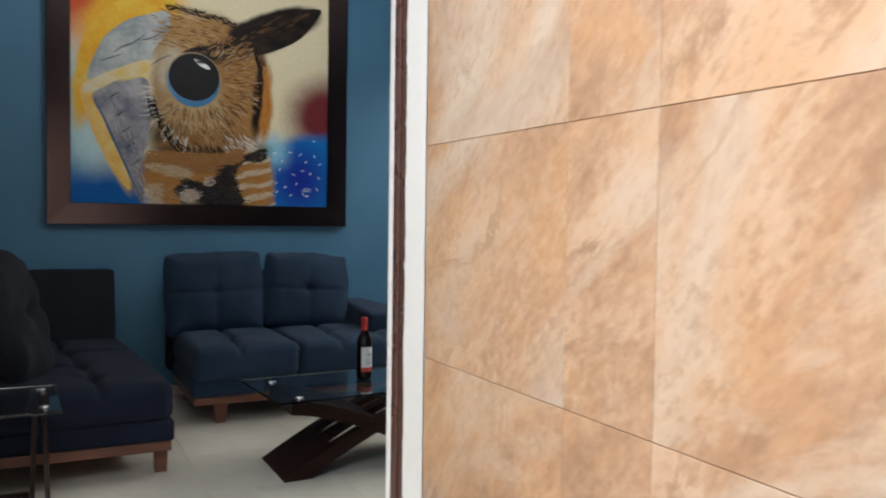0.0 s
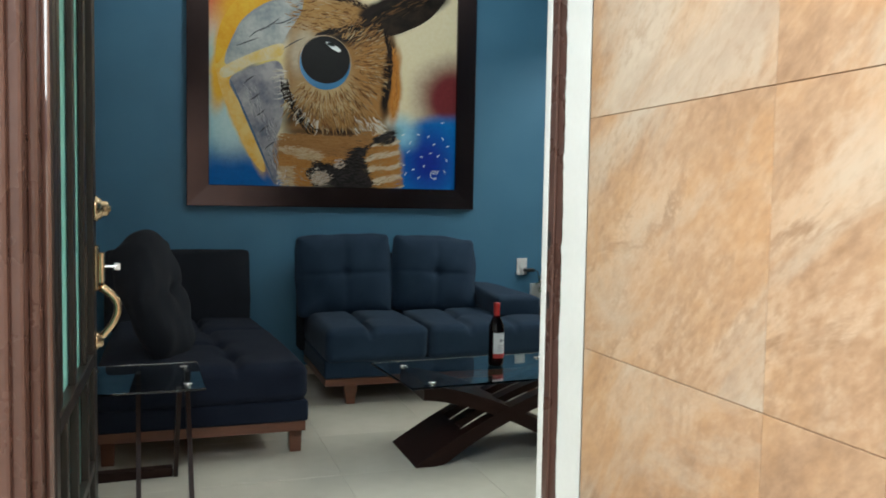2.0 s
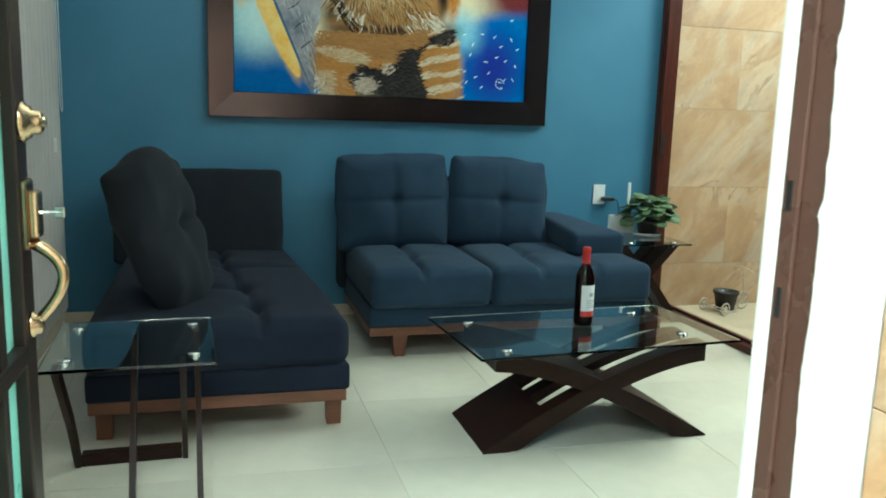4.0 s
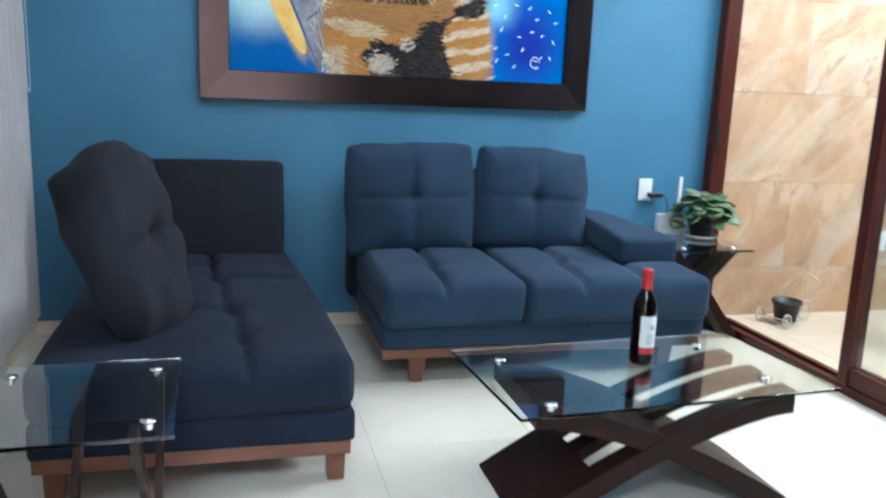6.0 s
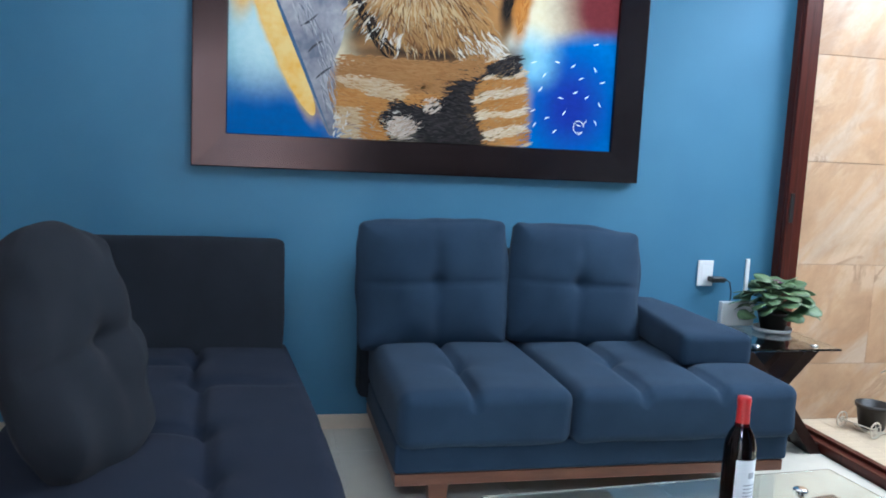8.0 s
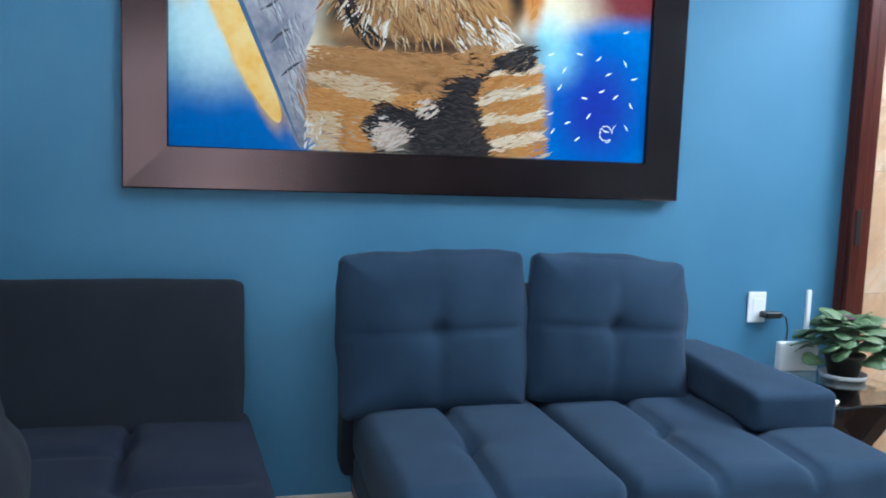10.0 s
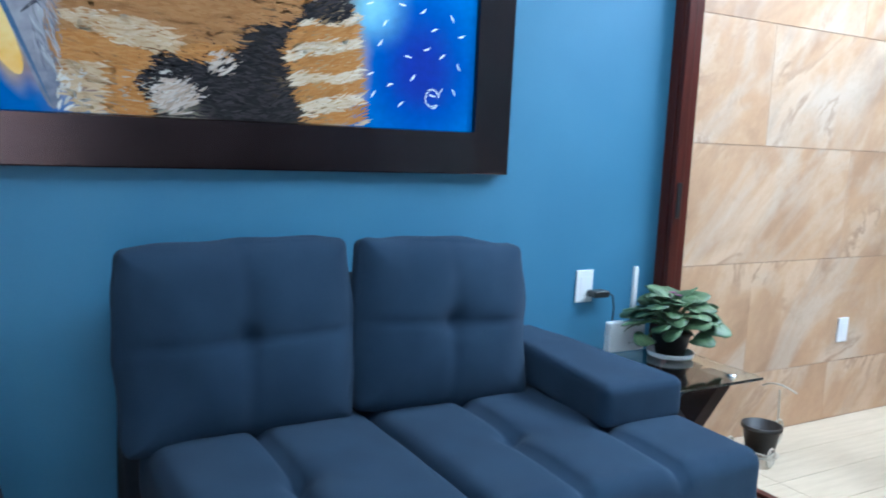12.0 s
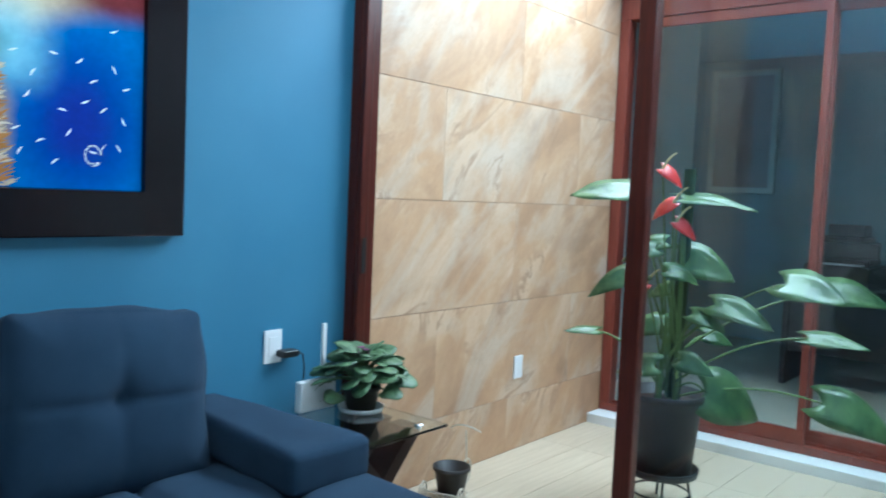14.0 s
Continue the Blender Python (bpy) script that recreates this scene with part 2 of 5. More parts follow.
def link(name, bm, material, parent=None, label="", smooth=False):
    me = bpy.data.meshes.new(name)
    bm.normal_update()
    bm.to_mesh(me)
    bm.free()
    for m in (material if isinstance(material, (list, tuple)) else [material]):
        me.materials.append(m)
    if smooth:
        for p in me.polygons:
            p.use_smooth = True
    ob = new(name, me)
    if parent:
        ob.parent = parent
    if label:
        ob["label"] = label
    return ob


def part(name, bm, material, parent, label="", smooth=False):
    return link(name, bm, material, parent, label, smooth)


def thing(name, label, category, at=(0, 0, 0), rz=0, group="", kind=""):
    ob = new(name)
    ob.matrix_world = pose(*at, 0, 0, rz)
    return tagged(ob, label, category, group, kind)


def cuboid(lo, hi, bevel=0.0, seg=2):
    bm = bmesh.new()
    bmesh.ops.create_cube(bm, size=1)
    s = [b - a for a, b in zip(lo, hi)]
    for v in bm.verts:
        v.co = Vector([(lo[i] + hi[i]) / 2 + v.co[i] * s[i] for i in range(3)])
    if bevel:
        bmesh.ops.bevel(bm, geom=bm.edges[:], offset=bevel, segments=seg, profile=0.6, affect="EDGES")
    return bm


def joined(*bms):
    out = bmesh.new()
    me = bpy.data.meshes.new("tmp")
    for b in bms:
        b.to_mesh(me)
        b.free()
        out.from_mesh(me)
    bpy.data.meshes.remove(me)
    return out


def moved(bm, m):
    bm.transform(m)
    return bm


def lathe(profile, seg=32):
    """A body of revolution from (radius, height) pairs."""
    bm = bmesh.new()
    rings = []
    for r, z in profile:
        rings.append([bm.verts.new((r * math.cos(a), r * math.sin(a), z)) for a in (2 * math.pi * i / seg for i in range(seg))])
    for a, b in zip(rings, rings[1:]):
        for i in range(seg):
            j = (i + 1) % seg
            bm.faces.new((a[i], a[j], b[j], b[i]))
    bm.faces.new(rings[-1])
    bm.faces.new(rings[0][::-1])
    return bm


def tube(points, radius, seg=8, taper=1.0):
    """A round rod along points."""
    bm = bmesh.new()
    pts = [Vector(p) for p in points]
    rings = []
    side = None
    for i, p in enumerate(pts):
        d = (pts[min(i + 1, len(pts) - 1)] - pts[max(i - 1, 0)]).normalized()
        if side is None:
            side = d.cross(Vector((0, 0, 1)))
            if side.length < 0.1:
                side = d.cross(Vector((1, 0, 0)))
        side = (side - d * side.dot(d)).normalized()
        up = d.cross(side)
        r = radius * (1 + (taper - 1) * i / max(len(pts) - 1, 1))
        rings.append([bm.verts.new(p + r * (side * math.cos(a) + up * math.sin(a))) for a in (2 * math.pi * j / seg for j in range(seg))])
    for a, b in zip(rings, rings[1:]):
        for i in range(seg):
            j = (i + 1) % seg
            bm.faces.new((a[i], a[j], b[j], b[i]))
    bm.faces.new(rings[0][::-1])
    bm.faces.new(rings[-1])
    return bm


def arc(p, q, bulge, n=10):
    """Points from p to q, bent by the vector bulge at the middle."""
    p, q, b = Vector(p), Vector(q), Vector(bulge)
    return [p.lerp(q, i / n) + b * 4 * (i / n) * (1 - i / n) for i in range(n + 1)]


def extruded(outline, depth, axis="y"):
    """A flat outline of (a, z) pairs given thickness along an axis, from 0 to depth."""
    bm = bmesh.new()
    mk = (lambda a, z, d: (a, d, z)) if axis == "y" else (lambda a, z, d: (d, a, z))
    f = [bm.verts.new(mk(a, z, 0)) for a, z in outline]
    g = [bm.verts.new(mk(a, z, depth)) for a, z in outline]
    bm.faces.new(f)
    bm.faces.new(g[::-1])
    for i in range(len(f)):
        j = (i + 1) % len(f)
        bm.faces.new((f[i], g[i], g[j], f[j]))
    bmesh.ops.recalc_face_normals(bm, faces=bm.faces)
    return bm


def pillow(w, d, h, r=0.05, puff=0.02, seams=(), buttons=(), cuts=34, groove=0.012, under=0.0, wrinkle=0.003, seed=0, gw=0.013):
    """A stuffed cushion, w x d on top, h thick, its top at z = h / 2. seams: ('x' or 'y', place, from, to); buttons: (x, y)."""
    bm = bmesh.new()
    bmesh.ops.create_cube(bm, size=2)
    bmesh.ops.subdivide_edges(bm, edges=bm.edges[:], cuts=cuts, use_grid_fill=True)
    half = Vector((w / 2, d / 2, h / 2))
    for v in bm.verts:
        c = Vector([math.copysign(abs(v.co[i]) ** 0.85, v.co[i]) * half[i] for i in range(3)])
        q = Vector([max(-half[i] + r, min(half[i] - r, c[i])) for i in range(3)])
        e = c - q
        if e.length > 1e-9:
            e = e.normalized() * max(abs(x) for x in e)
        p = q + e
        u, t = p.x / half.x, p.y / half.y
        dome = max(0, 1 - u * u) * max(0, 1 - t * t)
        dome = dome ** 0.6
        top = p.z / half.z
        p.z += puff * dome * (top if top > 0 else -top * -1 * under)
        p.x += puff * 0.5 * (p.x / half.x) * max(0, 1 - t * t) * max(0, 1 - top * top)
        p.y += puff * 0.5 * (p.y / half.y) * max(0, 1 - u * u) * max(0, 1 - top * top)
        if top > 0.3:
            g = 0
            for ax, place, a, b in seams:
                s, l = (p.x - place, p.y) if ax == "x" else (p.y - place, p.x)
                fade = 1 / (1 + math.exp(-(l - a) / 0.012)) / (1 + math.exp((l - b) / 0.012))
                g = max(g, groove * math.exp(-((s / gw) ** 2)) * fade + groove * 0.5 * math.exp(-((s / (3 * gw)) ** 2)) * fade)
            for x, y in buttons:
                rr = math.hypot(p.x - x, p.y - y)
                g += 0.024 * math.exp(-((rr / 0.028) ** 2)) + 0.014 * math.exp(-((rr / 0.07) ** 2))
            p.z -= g * min(1, (top - 0.3) * 3)
        nz = noise.noise(Vector((p.x * 7 + seed, p.y * 7, p.z * 7)))
        p += wrinkle * nz * Vector((u, t, top))
        v.co = p
    return bm


def blade(length, width, droop, cup=0.12, lobes=0.0, n=10, wave=0.0, fold=0.25, blunt=0.8):
    """A leaf from the origin along +x, with a heart-shaped base when lobes > 0, drooping at its tip."""
    bm = bmesh.new()
    rows = []
    for i in range(n + 1):
        s = i / n
        wd = width * 0.5 * (math.sin(math.pi * min(1, (s * 0.93 + 0.07) ** 0.62)) ** blunt if s < 1 else 0)
        x = length * s
        z = -droop * length * s * s
        row = []
        for j in (-2, -1, 0, 1, 2):
            f = j / 2
            back = -lobes * length * (abs(f) ** 1.5) * (1 - s) ** 3
            zz = z + abs(f) * wd * fold - cup * wd * f * f + wave * length * math.sin(9 * s + 2 * j)
            row.append(bm.verts.new((x + back, f * wd, zz)))
        rows.append(row)
    for a, b in zip(rows, rows[1:]):
        for j in range(4):
            bm.faces.new((a[j], a[j + 1], b[j + 1], b[j]))
    bmesh.ops.remove_doubles(bm, verts=bm.verts, dist=1e-5)
    bmesh.ops.solidify(bm, geom=bm.faces[:], thickness=0.0012)
    return bm

# ---- the building ----
X_W, X_J, X_H = -3.52, -1.985, -3.04      # west wall, right jamb plane, hinge jamb
Y_IN, Y_OUT, Z_C = -3.74, -3.97, 3.2


def structure(name, bm, material, label, category, smooth=False):
    return tagged(link(name, bm, material, None, "", smooth), label, category, kind="structure")


structure("wall_north", cuboid((-3.7, 0, -0.1), (0.10, 0.2, 3.5)), BLUE, "matte blue painted living room wall", "wall")
structure("wall_west", cuboid((-3.7, Y_OUT, -0.1), (X_W, -0.001, 3.5)), WHITE, "white plastered wall behind the striped curtain", "wall")
structure("wall_south", joined(cuboid((-5.2, Y_OUT, -0.1), (X_H - 0.10, Y_IN, 3.5)), cuboid((X_H - 0.10, Y_OUT, 2.22), (X_J, Y_IN, 3.5)),
                               cuboid((X_J + 0.012, Y_OUT, -0.1), (0.10, Y_IN, 3.5))), WHITE, "white plastered front wall with the door opening", "wall")
# unseen dark skin, added to keep reflections and bounced light down in the room
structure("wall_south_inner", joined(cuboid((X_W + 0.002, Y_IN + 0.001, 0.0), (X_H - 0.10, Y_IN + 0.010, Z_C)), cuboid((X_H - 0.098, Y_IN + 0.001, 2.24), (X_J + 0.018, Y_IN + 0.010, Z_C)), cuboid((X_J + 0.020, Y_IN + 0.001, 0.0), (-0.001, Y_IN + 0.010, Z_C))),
          mat("reflection_dark", (0.022, 0.026, 0.030), (0.032, 0.036, 0.040), 3, 0.6, 0.2), "unseen dark skin added to cut reflections off the front wall", "wall")
structure("wall_court_east", cuboid((X_J + 0.0035, -9.5, -0.1), (-1.7, Y_OUT - 0.001, 3.5)), JOINT, "wall core under the sandstone cladding", "wall")
structure("wall_court_south", cuboid((-5.4, -9.7, -0.1), (-1.7, -9.501, 3.5)), WHITE, "white plastered wall closing the court", "wall")
structure("wall_court_west", cuboid((-5.4, -9.5, -0.1), (-5.2, Y_IN, 3.5)), WHITE, "white plastered side wall of the court", "wall")
structure("wall_east", joined(cuboid((0.0, Y_IN + 0.001, -0.1), (0.10, -2.75, 3.5)), cuboid((0.0, -2.75, 2.5), (0.10, -0.001, 3.5))), BLUE,
          "blue painted wall round the sliding door", "wall")
structure("ceiling", cuboid((-3.7, Y_OUT, Z_C), (0.10, 0.2, Z_C + 0.15)), CEIL, "plain white living room ceiling", "ceiling")
structure("ground", cuboid((-5.2, -9.5, -0.14), (-1.98, Y_OUT - 0.001, -0.01)), GROUND, "stone-coloured floor of the entrance court", "ground")
structure("baseboard", cuboid((X_W, -0.012, 0.0), (-0.02, -0.001, 0.065), 0.002), CREAM, "cream tile baseboard along the blue wall", "baseboard")
structure("baseboard", cuboid((X_W + 0.001, Y_IN, 0.0), (X_W + 0.012, -0.02, 0.065), 0.002), CREAM, "cream tile baseboard along the curtain wall", "baseboard")

# patio between the two glass doors
structure("wall_patio_north", cuboid((0.101, 0.004, -0.1), (2.4, 0.2, 3.5)), JOINT, "patio wall core under sandstone cladding", "wall")
# unseen wall, given the dark far-room colour to dim reflections in the picture frame
structure("wall_patio_south", cuboid((0.101, -3.9, -0.1), (2.4, -3.7, 3.5)), FARWALL, "unseen end wall of the patio, grey-blue to dim reflections", "wall")
structure("step", cuboid((2.06, -3.69, -0.05), (2.30, -0.002, 0.035), 0.006), WHITE, "white stone step under the far glass door", "step")

# far room beyond the patio
structure("floor_far_room", cuboid((2.30, -4.2, -0.1), (6.0, 1.4, 0.03)), PORC, "pale polished floor of the far room", "floor")
structure("wall_far_room_east", cuboid((5.8, -4.2, 0.03), (6.0, 1.2, 3.0)), FARWALL, "grey-blue wall of the far room", "wall")
# paler than the other walls: the light on it is put into the colour
structure("wall_far_room_pier", cuboid((2.41, 0.3, 0.03), (4.15, 1.4, 3.0)), PALEGREY, "far room wall by the glass door, paled to look lit", "wall")
structure("wall_far_room_north", cuboid((4.15, 1.2, 0.03), (6.0, 1.4, 3.0)), FARWALL, "grey-blue side wall of the far room", "wall")
structure("wall_far_room_south", cuboid((2.41, -4.4, 0.03), (5.8, -4.2, 3.0)), FARWALL, "grey-blue side wall of the far room", "wall")
# dark wall colour on the ceiling stands in for the room's lack of light
structure("ceiling_far_room", cuboid((2.41, -4.2, 2.75), (6.0, 1.4, 2.9)), FARWALL, "far room ceiling, coloured dark to look unlit", "ceiling")
structure("wall_far_front", joined(cuboid((2.18, -3.69, 2.62), (2.40, -0.002, 3.5)), cuboid((2.31, 0.012, 0.0), (2.41, 0.6, 3.0)), cuboid((2.31, -4.4, 0.0), (2.41, -3.7, 3.0))),
          WHITE, "white plastered wall over the far glass door", "wall")

# ---- entrance door ----
bm = bmesh.new()
edge = []
for i in range(221):
    z = -0.02 + 2.24 * i / 220
    y = -3.862 + 0.006 * noise.noise(Vector((z * 9, 0, 0))) + 0.008 * max(0, noise.noise(Vector((z * 34, 3, 0)))) + 0.012 * max(0, noise.noise(Vector((z * 5, 8, 0))) - 0.25)
    edge.append((bm.verts.new((X_J - 0.0015, Y_OUT - 0.0035, z)), bm.verts.new((X_J - 0.0015, y, z)), bm.verts.new((X_J + 0.012, y, z))))
for a, b in zip(edge, edge[1:]):
    bm.faces.new((a[0], b[0], b[1], a[1]))
    bm.faces.new((a[1], b[1], b[2], a[2]))
bmesh.ops.recalc_face_normals(bm, faces=bm.faces)
structure("trim", bm, WHITE, "rough white plaster strip at the door reveal", "trim")
structure("trim", cuboid((X_J - 0.0055, -3.791, 0.0), (X_J + 0.0115, -3.764, 2.2), 0.003), WHITE, "white plaster edge inside the door frame", "trim")
door_frame = thing("door_frame", "brown painted steel door frame with scuffed edges", "door frame", (X_J, -3.81, 0))
side = joined(cuboid((0.002, -0.06, 0), (0.011, 0.018, 2.18), 0.001), cuboid((-0.005, -0.012, 0), (0.001, 0.018, 2.18), 0.002))
part("jamb", side, STEEL, door_frame, "brown steel jamb with chipped paint edge")
hx = X_H - X_J
prof = joined(cuboid((hx - 0.095, -0.168, 0), (hx - 0.052, 0.04, 2.18), 0.006), cuboid((hx - 0.055, -0.15, 0), (hx - 0.03, 0.04, 2.18), 0.006), cuboid((hx - 0.03, -0.10, 0), (hx - 0.012, 0.03, 2.18), 0.006),
              cuboid((hx - 0.014, -0.045, 0), (hx + 0.004, 0.015, 2.18), 0.007))
part("jamb", prof, STEEL, door_frame, "ridged brown steel hinge jamb")
part("bead", moved(lathe([(0.011, 0.0), (0.011, 2.18)], 24), pose(hx - 0.004, -0.052, 0)), STEELD, door_frame, "glossy dark round bead", True)
part("head", cuboid((hx - 0.03, -0.05, 2.15), (0.0, 0.036, 2.21), 0.004), STEEL, door_frame)
for z in (0.98, 1.12):
    part("strike_plate", cuboid((-0.0062, 0.0, z - 0.02), (-0.0045, 0.010, z + 0.02), 0.0006), BLACK, door_frame, "dark lock slot")

# leaf along +x from its hinge, opened inwards
LEAF_L = 0.80
leaf = thing("entrance_door", "open dark steel entrance door with bars over mint obscure glass and brass locks", "door", (X_H - 0.012, -3.87, 0.01), 89.6)
for nm, a, b in (("stile", 0.0, 0.05), ("stile", LEAF_L - 0.075, LEAF_L)):
    part(nm, cuboid((a, -0.02, 0.0), (b, 0.02, 2.1), 0.004), DARKST, leaf, "dark brown steel stile")
for z, h in ((0.0, 0.12), (0.73, 0.035), (2.04, 0.06)):
    part("rail", cuboid((0.05, -0.02, z), (LEAF_L - 0.075, 0.02, z + h), 0.003), DARKST, leaf)
for x in (0.10, 0.34, 0.57):
    part("bar", cuboid((x, -0.014, 0.765), (x + 0.045, -0.001, 2.04), 0.002), DARKST, leaf)
part("rail", cuboid((0.19, -0.019, 0.44), (LEAF_L - 0.075, -0.001, 0.47), 0.002), DARKST, leaf)
for x in (0.16, 0.34, 0.56):
    part("bar", cuboid((x, -0.019, 0.12), (x + 0.03, -0.001, 0.73), 0.002), DARKST, leaf)
part("pane", cuboid((0.05, 0.002, 0.765), (LEAF_L - 0.075, 0.01, 2.04)), MINT, leaf, "mint green obscure glass pane")
part("pane", cuboid((0.05, 0.002, 0.12), (LEAF_L - 0.075, 0.01, 0.73)), MINT, leaf, "mint green obscure glass pane")
lx = LEAF_L - 0.036


def knob(z, prof):
    return moved(lathe(prof, 28), pose(lx, -0.02, z, 90, 0, 0))


part("deadbolt", knob(1.16, [(0.036, 0), (0.036, 0.006), (0.030, 0.010), (0.028, 0.016), (0.022, 0.018), (0.020, 0.032), (0.016, 0.036), (0.008, 0.036), (0.008, 0.041), (0.001, 0.041)]),
     BRASS, leaf, "round brass deadbolt cylinder", True)
lock = part("lock_plate", moved(joined(cuboid((lx - 0.03, -0.030, 0.935), (lx + 0.03, -0.019, 1.06), 0.008, 3), cuboid((lx - 0.021, -0.046, 0.955), (lx + 0.021, -0.028, 1.04), 0.008, 3)), pose(0, 0, 0)),
            BRASS, leaf, "stepped brass lock plate")
part("key", joined(tube([(lx, -0.03, 1.0), (lx, -0.075, 1.0)], 0.0035), cuboid((lx - 0.002, -0.085, 0.99), (lx + 0.002, -0.068, 1.01), 0.001)), CHROME, lock, "silver key left in the lock")
grip = arc((lx, -0.03, 0.945), (lx, -0.03, 0.80), (0, -0.048, 0.012), 16)
part("pull_handle", tube(grip, 0.012, 12, 0.75), BRASS, leaf, "curved brass pull handle", True)
part("handle_foot", knob(0.795, [(0.024, 0), (0.024, 0.005), (0.019, 0.009), (0.017, 0.018), (0.012, 0.021), (0.001, 0.022)]), BRASS, leaf, "round brass handle foot", True)

# ---- sliding doors ----


def sliding_door(name, label, x, y0, y1, top, sill, stiles, panes, material, deep=0.05):
    t = thing(name, label, "sliding door", (x, 0, 0), 0, "patio sliding doors")
    part("sill", cuboid((0, y1, sill), (deep * 2.2, y0, sill + 0.045), 0.004), material, t)
    part("track", cuboid((deep * 0.9, y1 + 0.03, sill + 0.045), (deep * 1.15, y0 - 0.03, sill + 0.06), 0.002), material, t)
    part("head", cuboid((0, y1, top), (deep * 2.2, y0, top + 0.11), 0.004), material, t)
    for a, b, u, v in stiles:
        part("stile", cuboid((u, b, sill + 0.045), (v, a, top), 0.006), material, t)
    for a, b, u in panes:
        for z0, z1 in ((sill + 0.045, sill + 0.12), (top - 0.06, top)):
            part("rail", cuboid((u - 0.014, b, z0), (u + 0.014, a, z1), 0.004), material, t)
        p = part("pane", cuboid((u - 0.003, b, sill + 0.12), (u + 0.003, a, top - 0.06)), PANE, t, "clear glass pane")
        p.visible_shadow = False
    return t


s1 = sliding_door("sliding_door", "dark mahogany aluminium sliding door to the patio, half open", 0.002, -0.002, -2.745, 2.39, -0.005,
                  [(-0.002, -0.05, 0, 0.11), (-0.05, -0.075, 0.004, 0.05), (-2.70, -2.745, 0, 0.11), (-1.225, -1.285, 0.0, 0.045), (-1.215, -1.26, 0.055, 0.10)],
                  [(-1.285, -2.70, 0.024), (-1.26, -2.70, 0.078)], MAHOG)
part("latch", cuboid((0.016, -0.080, 0.99), (0.038, -0.074, 1.13), 0.002), BLACK, s1, "black recessed lock slot")
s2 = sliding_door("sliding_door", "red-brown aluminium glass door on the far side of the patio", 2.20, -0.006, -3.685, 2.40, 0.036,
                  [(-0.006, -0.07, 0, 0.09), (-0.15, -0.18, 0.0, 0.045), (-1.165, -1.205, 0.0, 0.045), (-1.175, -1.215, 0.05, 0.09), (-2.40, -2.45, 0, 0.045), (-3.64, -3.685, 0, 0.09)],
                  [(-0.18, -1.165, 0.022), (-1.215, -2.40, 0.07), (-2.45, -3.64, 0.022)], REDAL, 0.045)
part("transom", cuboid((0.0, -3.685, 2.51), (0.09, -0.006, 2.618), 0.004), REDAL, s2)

# ---- the striped curtain and its cord ----
bm = bmesh.new()
cols = []
for i in range(420):
    y = -0.03 - i * 0.0082
    x = X_W + 0.030 + 0.011 * math.sin(i * 0.68) + 0.006 * math.sin(i * 0.09)
    cols.append((bm.verts.new((x, y, 0.10)), bm.verts.new((x, y, 3.02))))
for a, b in zip(cols, cols[1:]):
    bm.faces.new((a[0], b[0], b[1], a[1]))
bmesh.ops.solidify(bm, geom=bm.faces[:], thickness=0.0015)
curtain = thing("curtain", "light grey finely ribbed curtain hanging along the wall", "curtain", (0, 0, 0))
part("cloth", bm, CURTAIN, curtain, "grey fabric with fine upright ribs")
part("rod", tube([(X_W + 0.035, -0.01, 3.05), (X_W + 0.035, -3.5, 3.05)], 0.014), PLASTW, curtain, "white curtain rail")
cord = thing("blind_cord", "thin white pull cord looping down the wall corner", "cord", (X_W + 0.06, -0.10, 0))
loop = [Vector((0, 0.02, 3.03)), Vector((0.002, 0.02, 2.2)), Vector((0.003, 0.012, 1.5))] + [Vector((0.004, -0.012 - 0.028 * math.cos(a), 1.19 - 0.04 * math.sin(a))) for a in (math.pi * (1 + 0) - math.pi * i / 8 for i in range(9))] + [Vector((0, -0.03, 1.6)), Vector((0, -0.02, 3.03))]
part("string", tube(loop, 0.0022, 6), PLASTW, cord)
part("clip", cuboid((-0.012, -0.175, 0.95), (0.004, -0.145, 1.02), 0.003), PLASTW, cord, "small white cord holder")

# ---- two-seat sofa ----


def splayed(h, w=0.078, foot=0.66):
    """A block leg that narrows towards the floor."""
    bm = cuboid((-w / 2, -0.034, 0.0), (w / 2, 0.034, h), 0.004)
    for v in bm.verts:
        k = foot + (1 - foot) * v.co.z / h
        v.co.x, v.co.y = v.co.x * k, v.co.y * k
    return bm


sofa = thing("sofa", "navy fabric two-seat sofa with tufted cushions and one arm", "sofa", (0, 0, 0))
part("base", cuboid((-1.995, -0.935, 0.165), (-0.50, -0.12, 0.275), 0.018, 3), NAVY, sofa, smooth=True)
part("wood_frame", cuboid((-1.99, -0.925, 0.12), (-0.51, -0.13, 0.163), 0.005), WALNUT, sofa, "reddish walnut plinth rail")
for x, y in ((-1.83, -0.86), (-0.66, -0.86), (-1.83, -0.22), (-0.66, -0.22)):
    part("leg", moved(splayed(0.119), pose(x, y, 0)), WALNUT, sofa, "short walnut block leg")
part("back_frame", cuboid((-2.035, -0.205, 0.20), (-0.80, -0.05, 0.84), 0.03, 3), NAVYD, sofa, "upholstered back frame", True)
c = pillow(0.615, 0.84, 0.20, 0.045, 0.020, [("x", -0.035, -0.10, 0.6), ("x", -0.048, -0.6, -0.10)], [(-0.038, -0.10)], cuts=44, seed=1, groove=0.026, gw=0.011)
part("seat_cushion", moved(c, pose(-1.688, -0.565, 0.362)), NAVY, sofa, "tufted seat cushion", True)
c = pillow(0.875, 0.84, 0.20, 0.045, 0.020, [("x", -0.150, -0.06, 0.6), ("x", -0.185, -0.6, -0.06), ("x", 0.115, -0.6, -0.09)], [(-0.158, -0.06), (0.14, -0.09)], cuts=48, seed=2, groove=0.026, gw=0.011)
